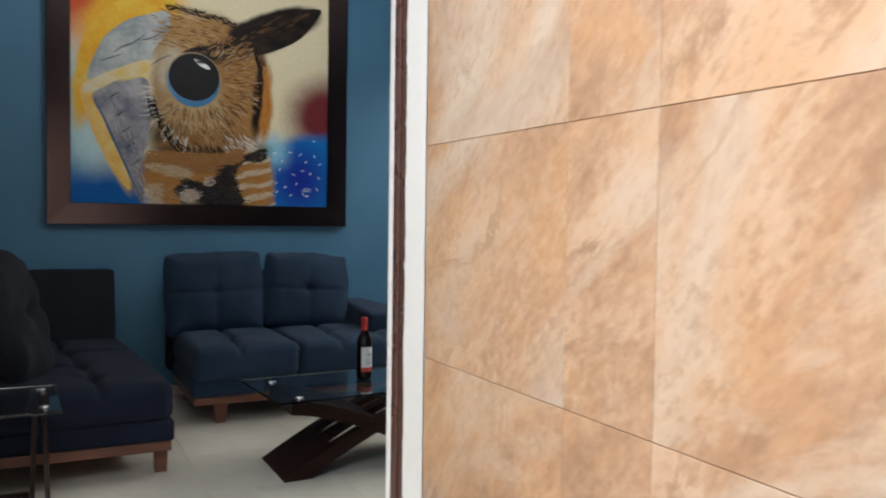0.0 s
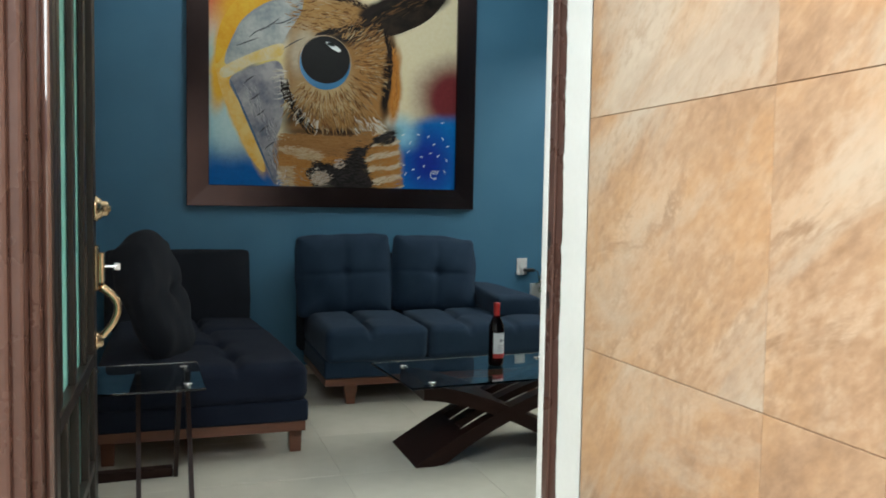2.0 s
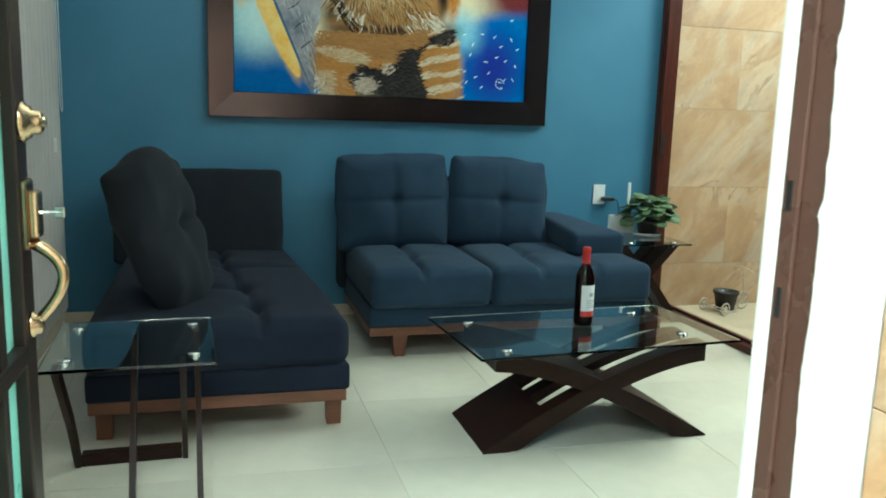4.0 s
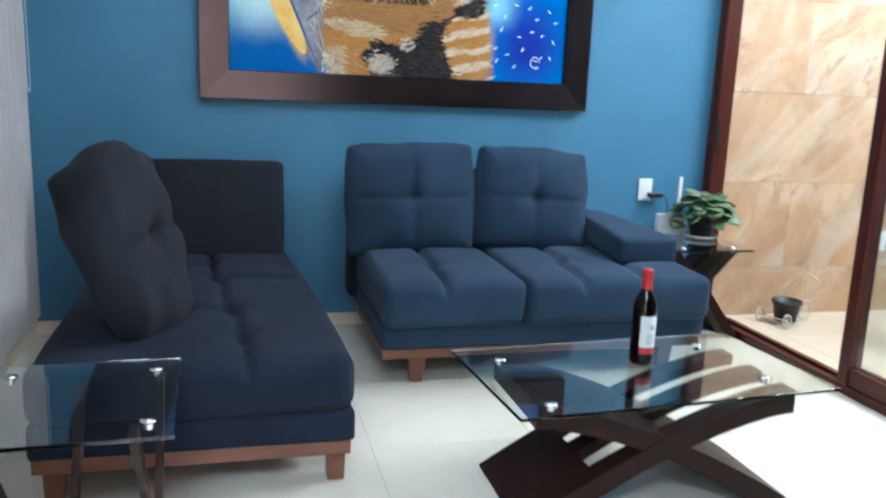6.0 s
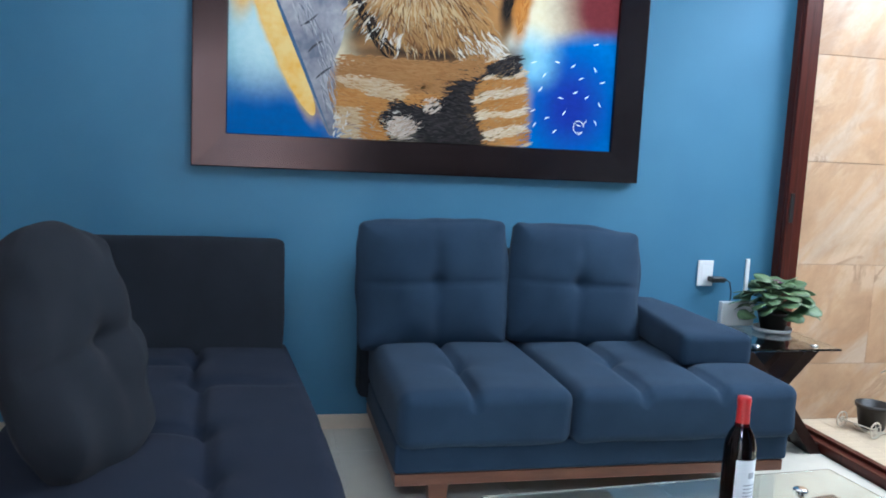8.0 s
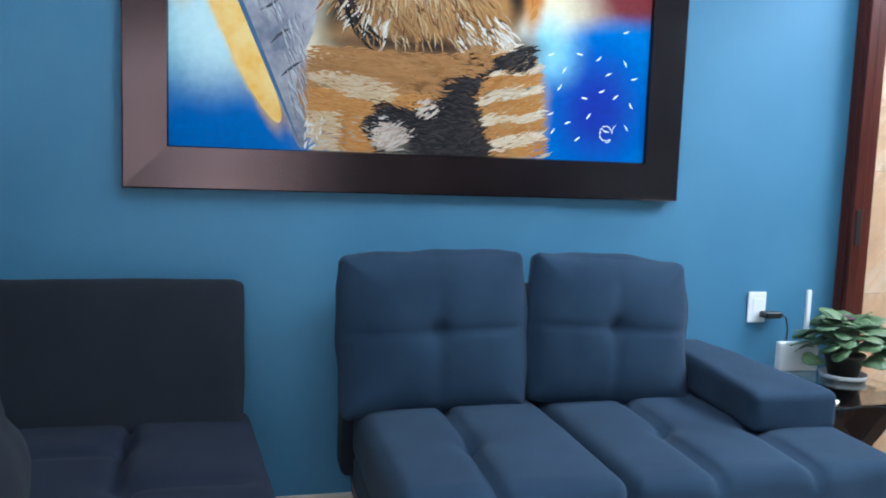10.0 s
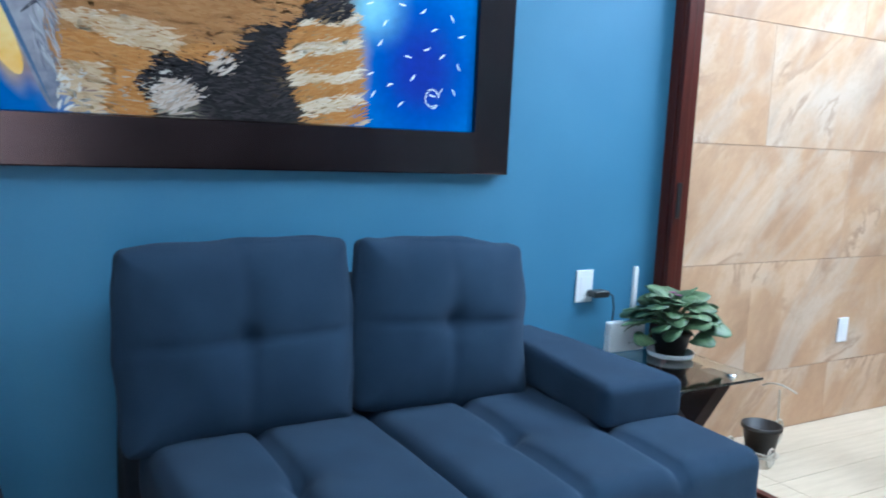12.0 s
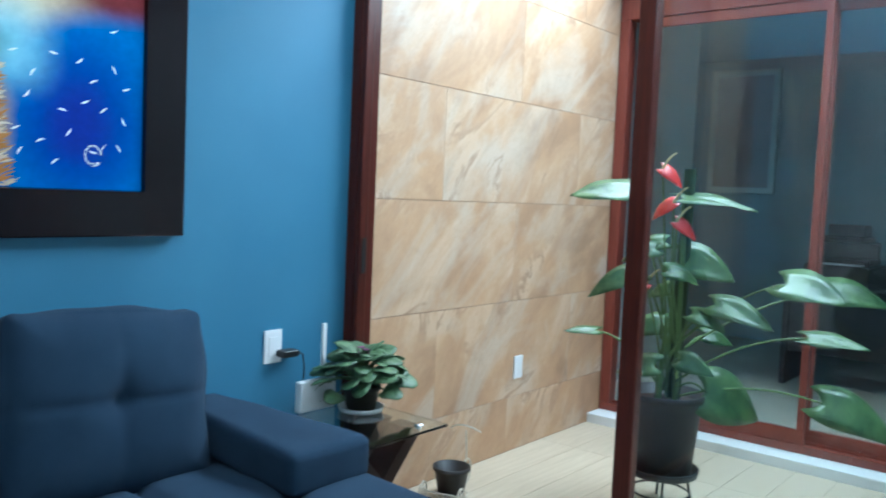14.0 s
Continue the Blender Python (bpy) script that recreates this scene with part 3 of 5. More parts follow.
part("seat_cushion", moved(c, pose(-0.938, -0.565, 0.362)), NAVY, sofa, "wide tufted seat cushion", True)
# the second cushion is smaller and leans sideways
for x, y, z, w, h, s, tilt, lean in ((-1.750, -0.270, 0.707, 0.605, 0.510, 3, 84, 1.4), (-1.128, -0.262, 0.703, 0.575, 0.495, 4, 82, -3.5)):
    c = pillow(w, h, 0.13, 0.027, 0.036, [("x", 0.0, -0.3, 0.3), ("y", 0.01, -0.4, 0.4)], [(0, 0.01)], groove=0.006, seed=s, under=0.3, wrinkle=0.011, cuts=58, gw=0.009)
    for v in c.verts:
        u, t = abs(v.co.x) / (w / 2), abs(v.co.y) / (h / 2)
        v.co.z *= 1 - 0.42 * min(1, max(u, t)) ** 6
        v.co.x *= 1 + 0.018 * min(1, u * t) ** 4 - (0.11 * v.co.y / h if v.co.x > 0 and s == 4 else 0)
        v.co.y *= 1 + 0.022 * min(1, u * t) ** 4
    part("back_cushion", moved(c, pose(x, y, z, tilt, 0, 0) @ pose(0, 0, 0, 0, 0, lean)), NAVY, sofa, "button-tufted back cushion", True)
# the arm narrows and rises towards the wall
c = pillow(0.31, 0.60, 0.13, 0.026, 0.008, (), (), cuts=20, seed=5)
for v in c.verts:
    f = (v.co.y + 0.30) / 0.60
    v.co.x = -0.155 + (v.co.x + 0.155) * (1 - 0.52 * f)
    v.co.z += 0.045 * f
part("armrest", moved(c, pose(-0.672, -0.390, 0.520)), NAVY, sofa, "padded low armrest", True)

# ---- chaise ----
chaise = thing("chaise_lounge", "navy fabric chaise lounge with tufted seat on a walnut plinth", "sofa", (0, 0, 0))


def flared(bm, back=-0.12, front=-1.79, cut=0.115):
    """Draws the side next to the sofa in towards the wall."""
    for v in bm.verts:
        f = min(1, max(0, (v.co.y - front) / (back - front)))
        v.co.x -= cut * f ** 1.25 * max(0, (v.co.x + 3.15) / 0.93)
    return bm


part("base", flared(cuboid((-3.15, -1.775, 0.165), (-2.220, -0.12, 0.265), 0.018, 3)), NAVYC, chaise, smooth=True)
part("wood_frame", flared(cuboid((-3.145, -1.755, 0.115), (-2.230, -0.13, 0.163), 0.005)), WALNUT, chaise, "reddish walnut plinth rail")
for x, y in ((-2.270, -1.665), (-3.10, -1.665), (-2.36, -0.2), (-3.10, -0.2)):
    part("leg", moved(splayed(0.114, 0.060, 0.9), pose(x, y, 0)), WALNUT, chaise, "short walnut block leg")
c = pillow(0.935, 1.65, 0.19, 0.055, 0.02, [("x", 0.145, -0.9, -0.58), ("x", 0.125, -0.58, -0.27), ("x", 0.09, -0.27, 0.18), ("x", 0.06, 0.18, 0.7), ("y", -0.27, -0.16, 0.12), ("y", 0.18, 0.08, 0.40), ("y", 0.42, -0.2, 0.06)],
           [(0.135, -0.58), (0.105, -0.27), (0.075, 0.18), (0.055, 0.48)], cuts=56, seed=6, groove=0.022, gw=0.011)
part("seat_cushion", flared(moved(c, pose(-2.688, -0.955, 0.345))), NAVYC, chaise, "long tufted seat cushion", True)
c = pillow(0.86, 0.50, 0.12, 0.03, 0.006, (), (), cuts=20, seed=7)
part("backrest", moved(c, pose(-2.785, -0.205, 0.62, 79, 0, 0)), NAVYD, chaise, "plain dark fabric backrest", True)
c = pillow(0.50, 0.62, 0.13, 0.05, 0.05, [("y", 0.02, -0.4, 0.4)], [(0.02, 0.02)], cuts=52, wrinkle=0.024, seed=8, under=1.3, groove=0.010)
for v in c.verts:      # the stuffing has slumped to the back and top
    f = v.co.y / 0.62 + 0.5
    v.co.z *= (0.30 + 1.0 * f) if v.co.z < 0 else (0.75 + 0.4 * (1 - f))
    k = 1 - 0.17 * min(1, abs(v.co.x / 0.25 * v.co.y / 0.31)) ** 1.5
    v.co.x, v.co.y = v.co.x * k, v.co.y * k
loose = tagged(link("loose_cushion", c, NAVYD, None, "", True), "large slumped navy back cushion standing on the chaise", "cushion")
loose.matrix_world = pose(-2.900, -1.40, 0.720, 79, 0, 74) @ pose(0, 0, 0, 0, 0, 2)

# ---- coffee table ----
coffee = thing("coffee_table", "glass coffee table on crossed dark wenge arches", "coffee table", (-1.355, -1.875, 0))


def arm_profile(sgn, t0=0.0, t1=1.0, n=18, thick=0.06):
    """A curved arm from its broad foot on the floor up to the glass on the other side, in x and z."""
    up, dn = [], []
    for i in range(n + 1):
        s = t0 + (t1 - t0) * i / n
        x = 0.027 + sgn * (-0.457 + 0.88 * s)
        top = 0.366 * (1 - (1 - s) ** 1.5)
        up.append((x, top + 0.006))
        dn.append((x, max(0.0, top - thick - max(0.0, 0.115 - thick) * (1 - s) ** 6)))
    return up + dn[::-1]


part("arch", moved(extruded(arm_profile(-1), 0.40), pose(0, -0.205, 0)), WENGE, coffee, "broad dark wooden arch")
for y, th in ((-0.208, 0.060), (-0.040, 0.030), (0.128, 0.030)):
    part("slat", moved(extruded(arm_profile(1, thick=th), 0.070), pose(0, y, 0)), WENGE, coffee, "dark wooden arch slat")
part("foot", moved(extruded(arm_profile(1, 0.0, 0.27), 0.392), pose(0, -0.205, 0.0015)), WENGE, coffee)
skew = pose(0.0235, 0.002, 0, 0, 0, 4)      # the glass lies a little askew
top = part("glass_top", moved(cuboid((-0.535, -0.29, 0.385), (0.535, 0.29, 0.395), 0.003), skew), GLASS, coffee, "clear glass top with polished green edge")
for x, y in ((-0.41, 0.165), (-0.41, -0.215), (0.335, 0.17), (0.352, -0.165)):
    part("glass_fixing", moved(lathe([(0.020, 0.3955), (0.020, 0.399), (0.016, 0.402), (0.001, 0.4025)], 20), skew @ pose(x, y, 0)), CHROME, coffee, "round chrome fixing cap", True)
    part("support_post", moved(lathe([(0.011, 0.372), (0.011, 0.3845)], 16), skew @ pose(x, y, 0)), CHROME, coffee)

# wine bottle
bottle = thing("wine_bottle", "dark red wine bottle with white label and red capsule", "bottle", (-1.299, -1.82, 0.3955), 20)
part("glass_body", lathe([(0.030, 0), (0.037, 0.004), (0.038, 0.02), (0.038, 0.185), (0.036, 0.20), (0.028, 0.222), (0.018, 0.24), (0.0145, 0.255), (0.0145, 0.31)], 40), WINE, bottle, "dark wine-filled glass", True)
part("wine", lathe([(0.028, 0.005), (0.0355, 0.008), (0.0355, 0.185), (0.034, 0.198), (0.026, 0.22), (0.016, 0.238), (0.012, 0.252)], 32), mat("red_wine", (0.07, 0.004, 0.008), (0.09, 0.006, 0.01), 5, 0.1), bottle, smooth=True)
part("capsule", lathe([(0.0155, 0.238), (0.0162, 0.245), (0.0156, 0.29), (0.0166, 0.293), (0.0166, 0.305), (0.0156, 0.312), (0.004, 0.313)], 28), CAPSULE, bottle, "red foil capsule", True)


def wrap(r, a0, a1, z0, z1, n=16):
    bm = bmesh.new()
    ps = [(bm.verts.new((r * math.sin(radians(a)), -r * math.cos(radians(a)), z0)), bm.verts.new((r * math.sin(radians(a)), -r * math.cos(radians(a)), z1))) for a in (a0 + (a1 - a0) * i / n for i in range(n + 1))]
    for a, b in zip(ps, ps[1:]):
        bm.faces.new((a[0], b[0], b[1], a[1]))
    return bm


lab = part("label", wrap(0.0385, -62, 62, 0.04, 0.165), PAPER, bottle, "white paper label")
part("label_band", wrap(0.0388, -62, 62, 0.04, 0.062), LABELR, lab, "red band on the label")
part("label_mark", wrap(0.0388, -14, 14, 0.12, 0.135), mat("grey_print", (0.35, 0.35, 0.38), None, 5, 0.7), lab, "grey print mark")
for k in range(4):
    part("label_line", wrap(0.0388, -30, 30, 0.075 + 0.009 * k, 0.078 + 0.009 * k), bpy.data.materials["grey_print"], lab)

# ---- side tables ----


def side_table(name, label, at, w, d, h, rz=0, frames=False):
    t = thing(name, label, "side table", at, rz, "glass side tables")
    part("glass_top", cuboid((-w / 2, -d / 2, h - 0.01), (w / 2, d / 2, h), 0.003), GLASS, t, "clear glass top")
    for sgn in (-1, 1):
        hw, mid = ((0.105, -0.09) if sgn == 1 else (0.18, 0.03)) if frames else (0.13, 0.0)
        ys = ((mid - hw, mid - 0.02), (mid + 0.02, mid + hw)) if not frames else ((mid - hw, mid - hw + 0.018), (mid + hw - 0.018, mid + hw))
        for y0, y1 in ys:
            up = [(sgn * p[0], p[1]) for p in ((-0.20, 0.0), (-0.05, 0.20), (0.20, h - 0.025), (0.135, h - 0.025), (-0.085, 0.235), (-0.26, 0.0))]
            part("slat", moved(extruded(up, y1 - y0), pose(0, y0 + 0.0008 * sgn, 0)), WENGE, t, "dark crossed wooden leg slat")
        part("foot", cuboid((min(sgn * -0.255, sgn * -0.205), mid - hw + 0.02, 0.0), (max(sgn * -0.255, sgn * -0.205), mid + hw - 0.02, 0.04), 0.003), WENGE, t)
        for y in (-d / 2 + 0.06, d / 2 - 0.06):
            part("glass_fixing", moved(lathe([(0.018, h + 0.0005), (0.018, h + 0.004), (0.001, h + 0.006)], 20), pose(sgn * (w / 2 - 0.09), y, 0)), CHROME, t, "round chrome fixing cap", True)
            part("support_post", moved(lathe([(0.010, h - 0.024), (0.010, h - 0.0105)], 14), pose(sgn * (w / 2 - 0.09), y, 0)), CHROME, t)
    return t


side_table("side_table", "small glass side table on crossed dark legs beside the sofa", (-0.26, -0.37, 0), 0.46, 0.44, 0.50)
side_table("side_table", "small glass side table on crossed dark legs near the entrance", (-2.948, -2.115, 0), 0.52, 0.47, 0.485, 92, True)

# ---- outlet, plug, router ----
outlet = thing("wall_outlet", "white wall outlet plate with a black charger plugged in", "outlet", (-0.355, 0, 0.728))
part("plate", cuboid((-0.04, -0.008, -0.062), (0.04, -0.0005, 0.062), 0.003), PLASTW, outlet)
part("socket_insert", cuboid((-0.02, -0.010, -0.036), (0.02, -0.0075, 0.036), 0.001), PLASTW, outlet)
charger = tagged(link("charger", joined(cuboid((-0.345, -0.062, 0.69), (-0.275, -0.0115, 0.715), 0.006, 3), cuboid((-0.28, -0.05, 0.696), (-0.262, -0.03, 0.709), 0.003)), BLACK), "black power adapter plugged into the outlet", "charger")
cable = tagged(link("cable", tube([Vector(p) for p in ((-0.263, -0.04, 0.702), (-0.24, -0.04, 0.69), (-0.225, -0.035, 0.64), (-0.225, -0.03, 0.57), (-0.23, -0.03, 0.53), (-0.24, -0.06, 0.505))], 0.003, 6), BLACK), "thin black cable from adapter to router", "cable")
router = thing("router", "white internet router with one upright antenna on the side table", "router", (-0.185, -0.135, 0.5))
part("case", cuboid((-0.155, -0.016, 0.0), (0.02, 0.016, 0.115), 0.008, 3), PLASTW, router, smooth=False)
part("antenna", cuboid((-0.026, 0.0165, 0.02), (-0.006, 0.028, 0.315), 0.004), PLASTW, router, "flat white antenna")
for i in range(4):
    part("status_mark", cuboid((-0.06 + 0.016 * i, -0.0172, 0.03), (-0.054 + 0.016 * i, -0.0158, 0.034)), mat("grey_mark", (0.3, 0.3, 0.3), None, 5, 0.6) if i == 0 else bpy.data.materials["grey_mark"], router)

# ---- potted violet on the side table ----
rnd = random.Random(4)
violet = thing("potted_violet", "potted african violet with fuzzy green leaves and purple buds", "plant", (-0.142, -0.262, 0.5))
part("saucer", lathe([(0.055, 0), (0.082, 0.006), (0.086, 0.022), (0.080, 0.022), (0.072, 0.008), (0.001, 0.007)], 32), PLASTW, violet, "white plastic saucer", True)
part("pot", lathe([(0.052, 0.009), (0.070, 0.085), (0.074, 0.087), (0.074, 0.097), (0.067, 0.097), (0.066, 0.085), (0.001, 0.083)], 32), POT, violet, "black plastic pot", True)
part("soil", lathe([(0.064, 0.080), (0.064, 0.086), (0.03, 0.089), (0.001, 0.09)], 20), SOIL, violet)
for i in range(62):
    ring = i / 61
    a = i * 2.399 + rnd.uniform(-0.2, 0.2)
    el = 62 - 68 * ring + rnd.uniform(-8, 8)
    reach = 0.05 + 0.075 * ring
    base = Vector((0, 0, 0.09))
    tip = Vector((math.cos(a) * math.cos(radians(el)) * reach, math.sin(a) * math.cos(radians(el)) * reach, 0.112 + math.sin(radians(el)) * reach * 1.15 + 0.06 * (1 - ring)))
    st = tube(arc(base, tip, (0, 0, 0.02), 5), 0.0028, 6)
    L = rnd.uniform(0.062, 0.094)
    lf = moved(blade(L, L * 1.12, 0.15 + 0.25 * ring, 0.15, 0.12, 10, 0.018, 0.08, 0.45), pose(*tip, rnd.uniform(-28, 28), -el * 0.5 + rnd.uniform(-12, 16), math.degrees(a) + rnd.uniform(-25, 25)))
    part("leaf", joined(st, lf), FUZZ, violet, smooth=True)
for i in range(5):
    tip = Vector((-0.03 + 0.016 * i, 0.03 - 0.01 * i, 0.225 + rnd.uniform(-0.012, 0.015)))
    part("flower_stalk", tube(arc((0, 0, 0.1), tip, (0.01, 0, 0.02), 5), 0.0018, 5), STEM, violet)
    fl = [moved(blade(0.016, 0.015, 0.2, 0.2, 0, 4), pose(*tip, 0, -20, 72 * k)) for k in range(5)]
    part("flower", joined(*fl), PETAL, violet, "small purple flower")

# ---- patio pots ----
trike = thing("wire_plant_stand", "cream wire tricycle plant stand on the patio floor", "plant stand", (0.515, -0.19, -0.02), 15)


def ringpts(c, r, ax="y", n=20):
    return [Vector(c) + Vector((r * math.cos(2 * math.pi * i / n), 0, r * math.sin(2 * math.pi * i / n)) if ax == "y" else (r * math.cos(2 * math.pi * i / n), r * math.sin(2 * math.pi * i / n), 0)) for i in range(n + 1)]


for c, r in (((0.17, 0, 0.062), 0.058), ((-0.10, 0.09, 0.042), 0.038), ((-0.10, -0.09, 0.042), 0.038)):
    part("wheel", joined(tube(ringpts(c, r), 0.004, 6), tube(ringpts(c, r * 0.35), 0.003, 6), *[tube([c, (c[0] + r * math.cos(a), c[1], c[2] + r * math.sin(a))], 0.0022, 5) for a in (0.5, 1.6, 2.6, 3.7, 4.7, 5.8)]), WIRE, trike)
part("frame", joined(tube(ringpts((0, 0, 0.012), 0.075, "z"), 0.004, 6), tube([(-0.10, -0.09, 0.042), (-0.10, 0.09, 0.042)], 0.004, 6), tube([(-0.10, 0, 0.042), (-0.07, 0, 0.012)], 0.004, 6),
                     tube([(0.07, 0, 0.012), (0.17, 0, 0.062), (0.165, 0, 0.15), (0.15, 0, 0.26)], 0.004, 6), tube(arc((0.15, -0.075, 0.262), (0.15, 0.075, 0.262), (-0.03, 0, 0.03), 10), 0.004, 6),
                     tube([(-0.07, 0, 0.012), (0.07, 0, 0.012)], 0.004, 6), tube([(0, -0.07, 0.012), (0, 0.07, 0.012)], 0.004, 6)), WIRE, trike)
spot = thing("small_plant_pot", "small empty black plastic plant pot in the wire stand", "pot", (0.515, -0.19, -0.004))
part("pot_body", lathe([(0.058, 0), (0.076, 0.105), (0.084, 0.106), (0.084, 0.122), (0.076, 0.122), (0.070, 0.07), (0.001, 0.068)], 32), POT, spot, smooth=True)
part("soil", lathe([(0.069, 0.064), (0.069, 0.072), (0.001, 0.074)], 20), SOIL, spot)

switch2 = thing("patio_switch", "white switch plate on the sandstone patio wall", "switch", (1.28, -0.0, 0.425))
part("plate", cuboid((-0.037, -0.010, -0.06), (0.037, -0.001, 0.06), 0.003), PLASTW, switch2)
part("rocker", cuboid((-0.016, -0.0125, -0.03), (0.016, -0.0095, 0.03), 0.001), PLASTW, switch2)

# ---- anthurium on its stand ----
rnd = random.Random(11)
stand = thing("plant_stand", "black iron plant stand on the patio floor", "plant stand", (1.10, -0.91, -0.02))
part("tray", lathe([(0.10, 0.15), (0.155, 0.155), (0.162, 0.185), (0.152, 0.185), (0.145, 0.165), (0.001, 0.162)], 32), BLACK, stand, "round black tray", True)
for k in range(4):
    a = k * math.pi / 2 + 0.5
    part("leg", tube([(0.11 * math.cos(a), 0.11 * math.sin(a), 0.155), (0.13 * math.cos(a), 0.13 * math.sin(a), 0.05), (0.15 * math.cos(a), 0.15 * math.sin(a), 0.0)], 0.006, 8), BLACK, stand)
part("ring", tube(ringpts((0, 0, 0.07), 0.125, "z", 28), 0.005, 6), BLACK, stand)
anth = thing("anthurium", "tall anthurium with glossy leaves and red flowers in black pot", "plant", (1.10, -0.91, 0.143))
anth.scale = (1.09, 1.09, 1.09)
part("pot", lathe([(0.115, 0.0), (0.145, 0.30), (0.155, 0.302), (0.155, 0.325), (0.145, 0.325), (0.138, 0.28), (0.001, 0.278)], 40), POT, anth, "black plastic pot", True)
part("soil", lathe([(0.137, 0.272), (0.137, 0.284), (0.05, 0.292), (0.001, 0.295)], 24), SOIL, anth)
for x, y, h in ((-0.03, 0.02, 0.62), (0.04, 0.0, 0.78), (0.0, -0.04, 0.95), (0.02, 0.04, 0.5)):
    part("stem", tube(arc((x, y, 0.28), (x * 0.6 + 0.02, y * 0.7, h), (0.02, 0.01, 0), 8), 0.013, 8, 0.6), STEM, anth, smooth=True)
R, F = Vector((0.397, -0.917, 0)), Vector((0.917, 0.397, 0))


def oriented(origin, along, normal):
    x = Vector(along).normalized()
    z = Vector(normal)
    z = (z - x * z.dot(x)).normalized()
    y = z.cross(x)
    m = Matrix((x, y, z)).transposed().to_4x4()
    m.translation = origin
    return m


# each leaf: sideways and height of its base, its reach, width share, fall of the tip, how much it faces the room
LEAVES = [(-0.18, 1.12, -0.33, 0.62, 0.10, 0.35), (0.02, 1.10, 0.38, 0.30, 0.12, 0.1), (0.03, 0.86, 0.27, 0.85, 0.5, 1.1), (0.40, 0.80, 0.30, 0.75, 0.25, 0.6),
          (0.60, 0.76, 0.32, 0.60, 0.25, 0.5), (0.16, 0.70, 0.30, 0.50, 0.35, 0.7), (0.50, 0.60, 0.28, 0.35, 0.1, 0.3), (0.15, 0.34, 0.33, 0.95, 0.75, 1.3),
          (0.58, 0.34, 0.36, 0.60, 0.65, 1.0), (0.14, 0.54, 0.17, 0.60, 0.4, 0.8), (-0.13, 0.80, -0.26, 0.55, 0.6, 0.7), (-0.30, 0.53, -0.18, 0.40, 0.05, 0.2),
          (-0.02, 0.58, -0.20, 0.75, 0.5, 0.9), (-0.04, 0.92, -0.16, 0.70, 0.4, 0.8), (0.05, 0.48, 0.16, 0.8, 0.5, 0.9), (-0.05, 0.45, -0.22, 0.7, 0.4, 0.6)]
LEAVES += [(0.08 - 0.05 * j, 0.66 + 0.08 * j, 0.17 * (-1) ** j, 0.62, 0.5, 0.75) for j in range(4)]
for i, (off, z, reach, share, fall, face) in enumerate(LEAVES):
    reach *= 0.86
    deep = rnd.uniform(-0.16, 0.16)
    base = R * off + F * deep + Vector((0, 0, z))
    sg = 1 if reach > 0 else -1
    root = Vector((rnd.uniform(-0.03, 0.05), rnd.uniform(-0.04, 0.04), min(z - 0.05, 0.32 + 0.5 * max(0, z - 0.5))))
    stalk = tube(arc(root, base, (0, 0, 0.05), 8), 0.0055, 6, 0.7)
    L = abs(reach) * 0.86
    lf = moved(blade(L, L * (share * 0.85 + 0.14), fall, 0.1, 0.24, 12, 0.018), oriented(base, R * sg + F * rnd.uniform(-0.75, 0.5) + Vector((0, 0, -0.2 * fall)), Vector((0, 0, 1)) - F * (face + 0.35)))
    one = part("leaf", lf, LEAF, anth, smooth=True)
    part("petiole", stalk, STEM, one, smooth=True)
for off, z, dx in ((-0.065, 1.215, 0.13), (-0.015, 1.085, -0.07), (0.0, 1.01, 0.09), (-0.10, 0.76, -0.08)):
    tip = R * off + Vector((0, 0, z)) - F * 0.05
    fl = part("flower", moved(blade(0.105, 0.066, 0.5, 0.2, 0.2, 8), oriented(tip, R * math.copysign(1, dx) + Vector((0, 0, -0.5)), Vector((0, 0, 1)) - F * 1.1)), SPATHE, anth, "glossy red spathe", True)
    part("spadix", tube(arc(tip, tip + R * 0.05 + Vector((0, 0, 0.06)) - F * 0.02, (0, 0, 0.01), 5), 0.006, 8, 0.5), mat("spadix_yellow", (0.6, 0.5, 0.25), (0.7, 0.6, 0.3), 30, 0.5) if dx == 0.13 else bpy.data.materials["spadix_yellow"], fl)
    part("flower_stalk", tube(arc((0.01, 0, 0.3), tip, (0.03, 0.01, 0), 8), 0.004, 6), STEM, anth)
part("moss_pole", tube([(0.05, -0.01, 0.28), (0.06, -0.02, 1.22)], 0.03, 10, 0.8), mat("moss", (0.02, 0.035, 0.012), (0.05, 0.075, 0.025), 25, 0.95, 0.9, fine=90), anth, "mossy support pole")

# ---- framed painting ----
PX0, PX1, PZ0, PZ1 = -2.596, -0.908, 1.287, 2.79
BW = 0.14
pic = thing("framed_painting", "large abstract painting in tan and blue, wide dark wooden frame", "painting", (0, 0, 0))


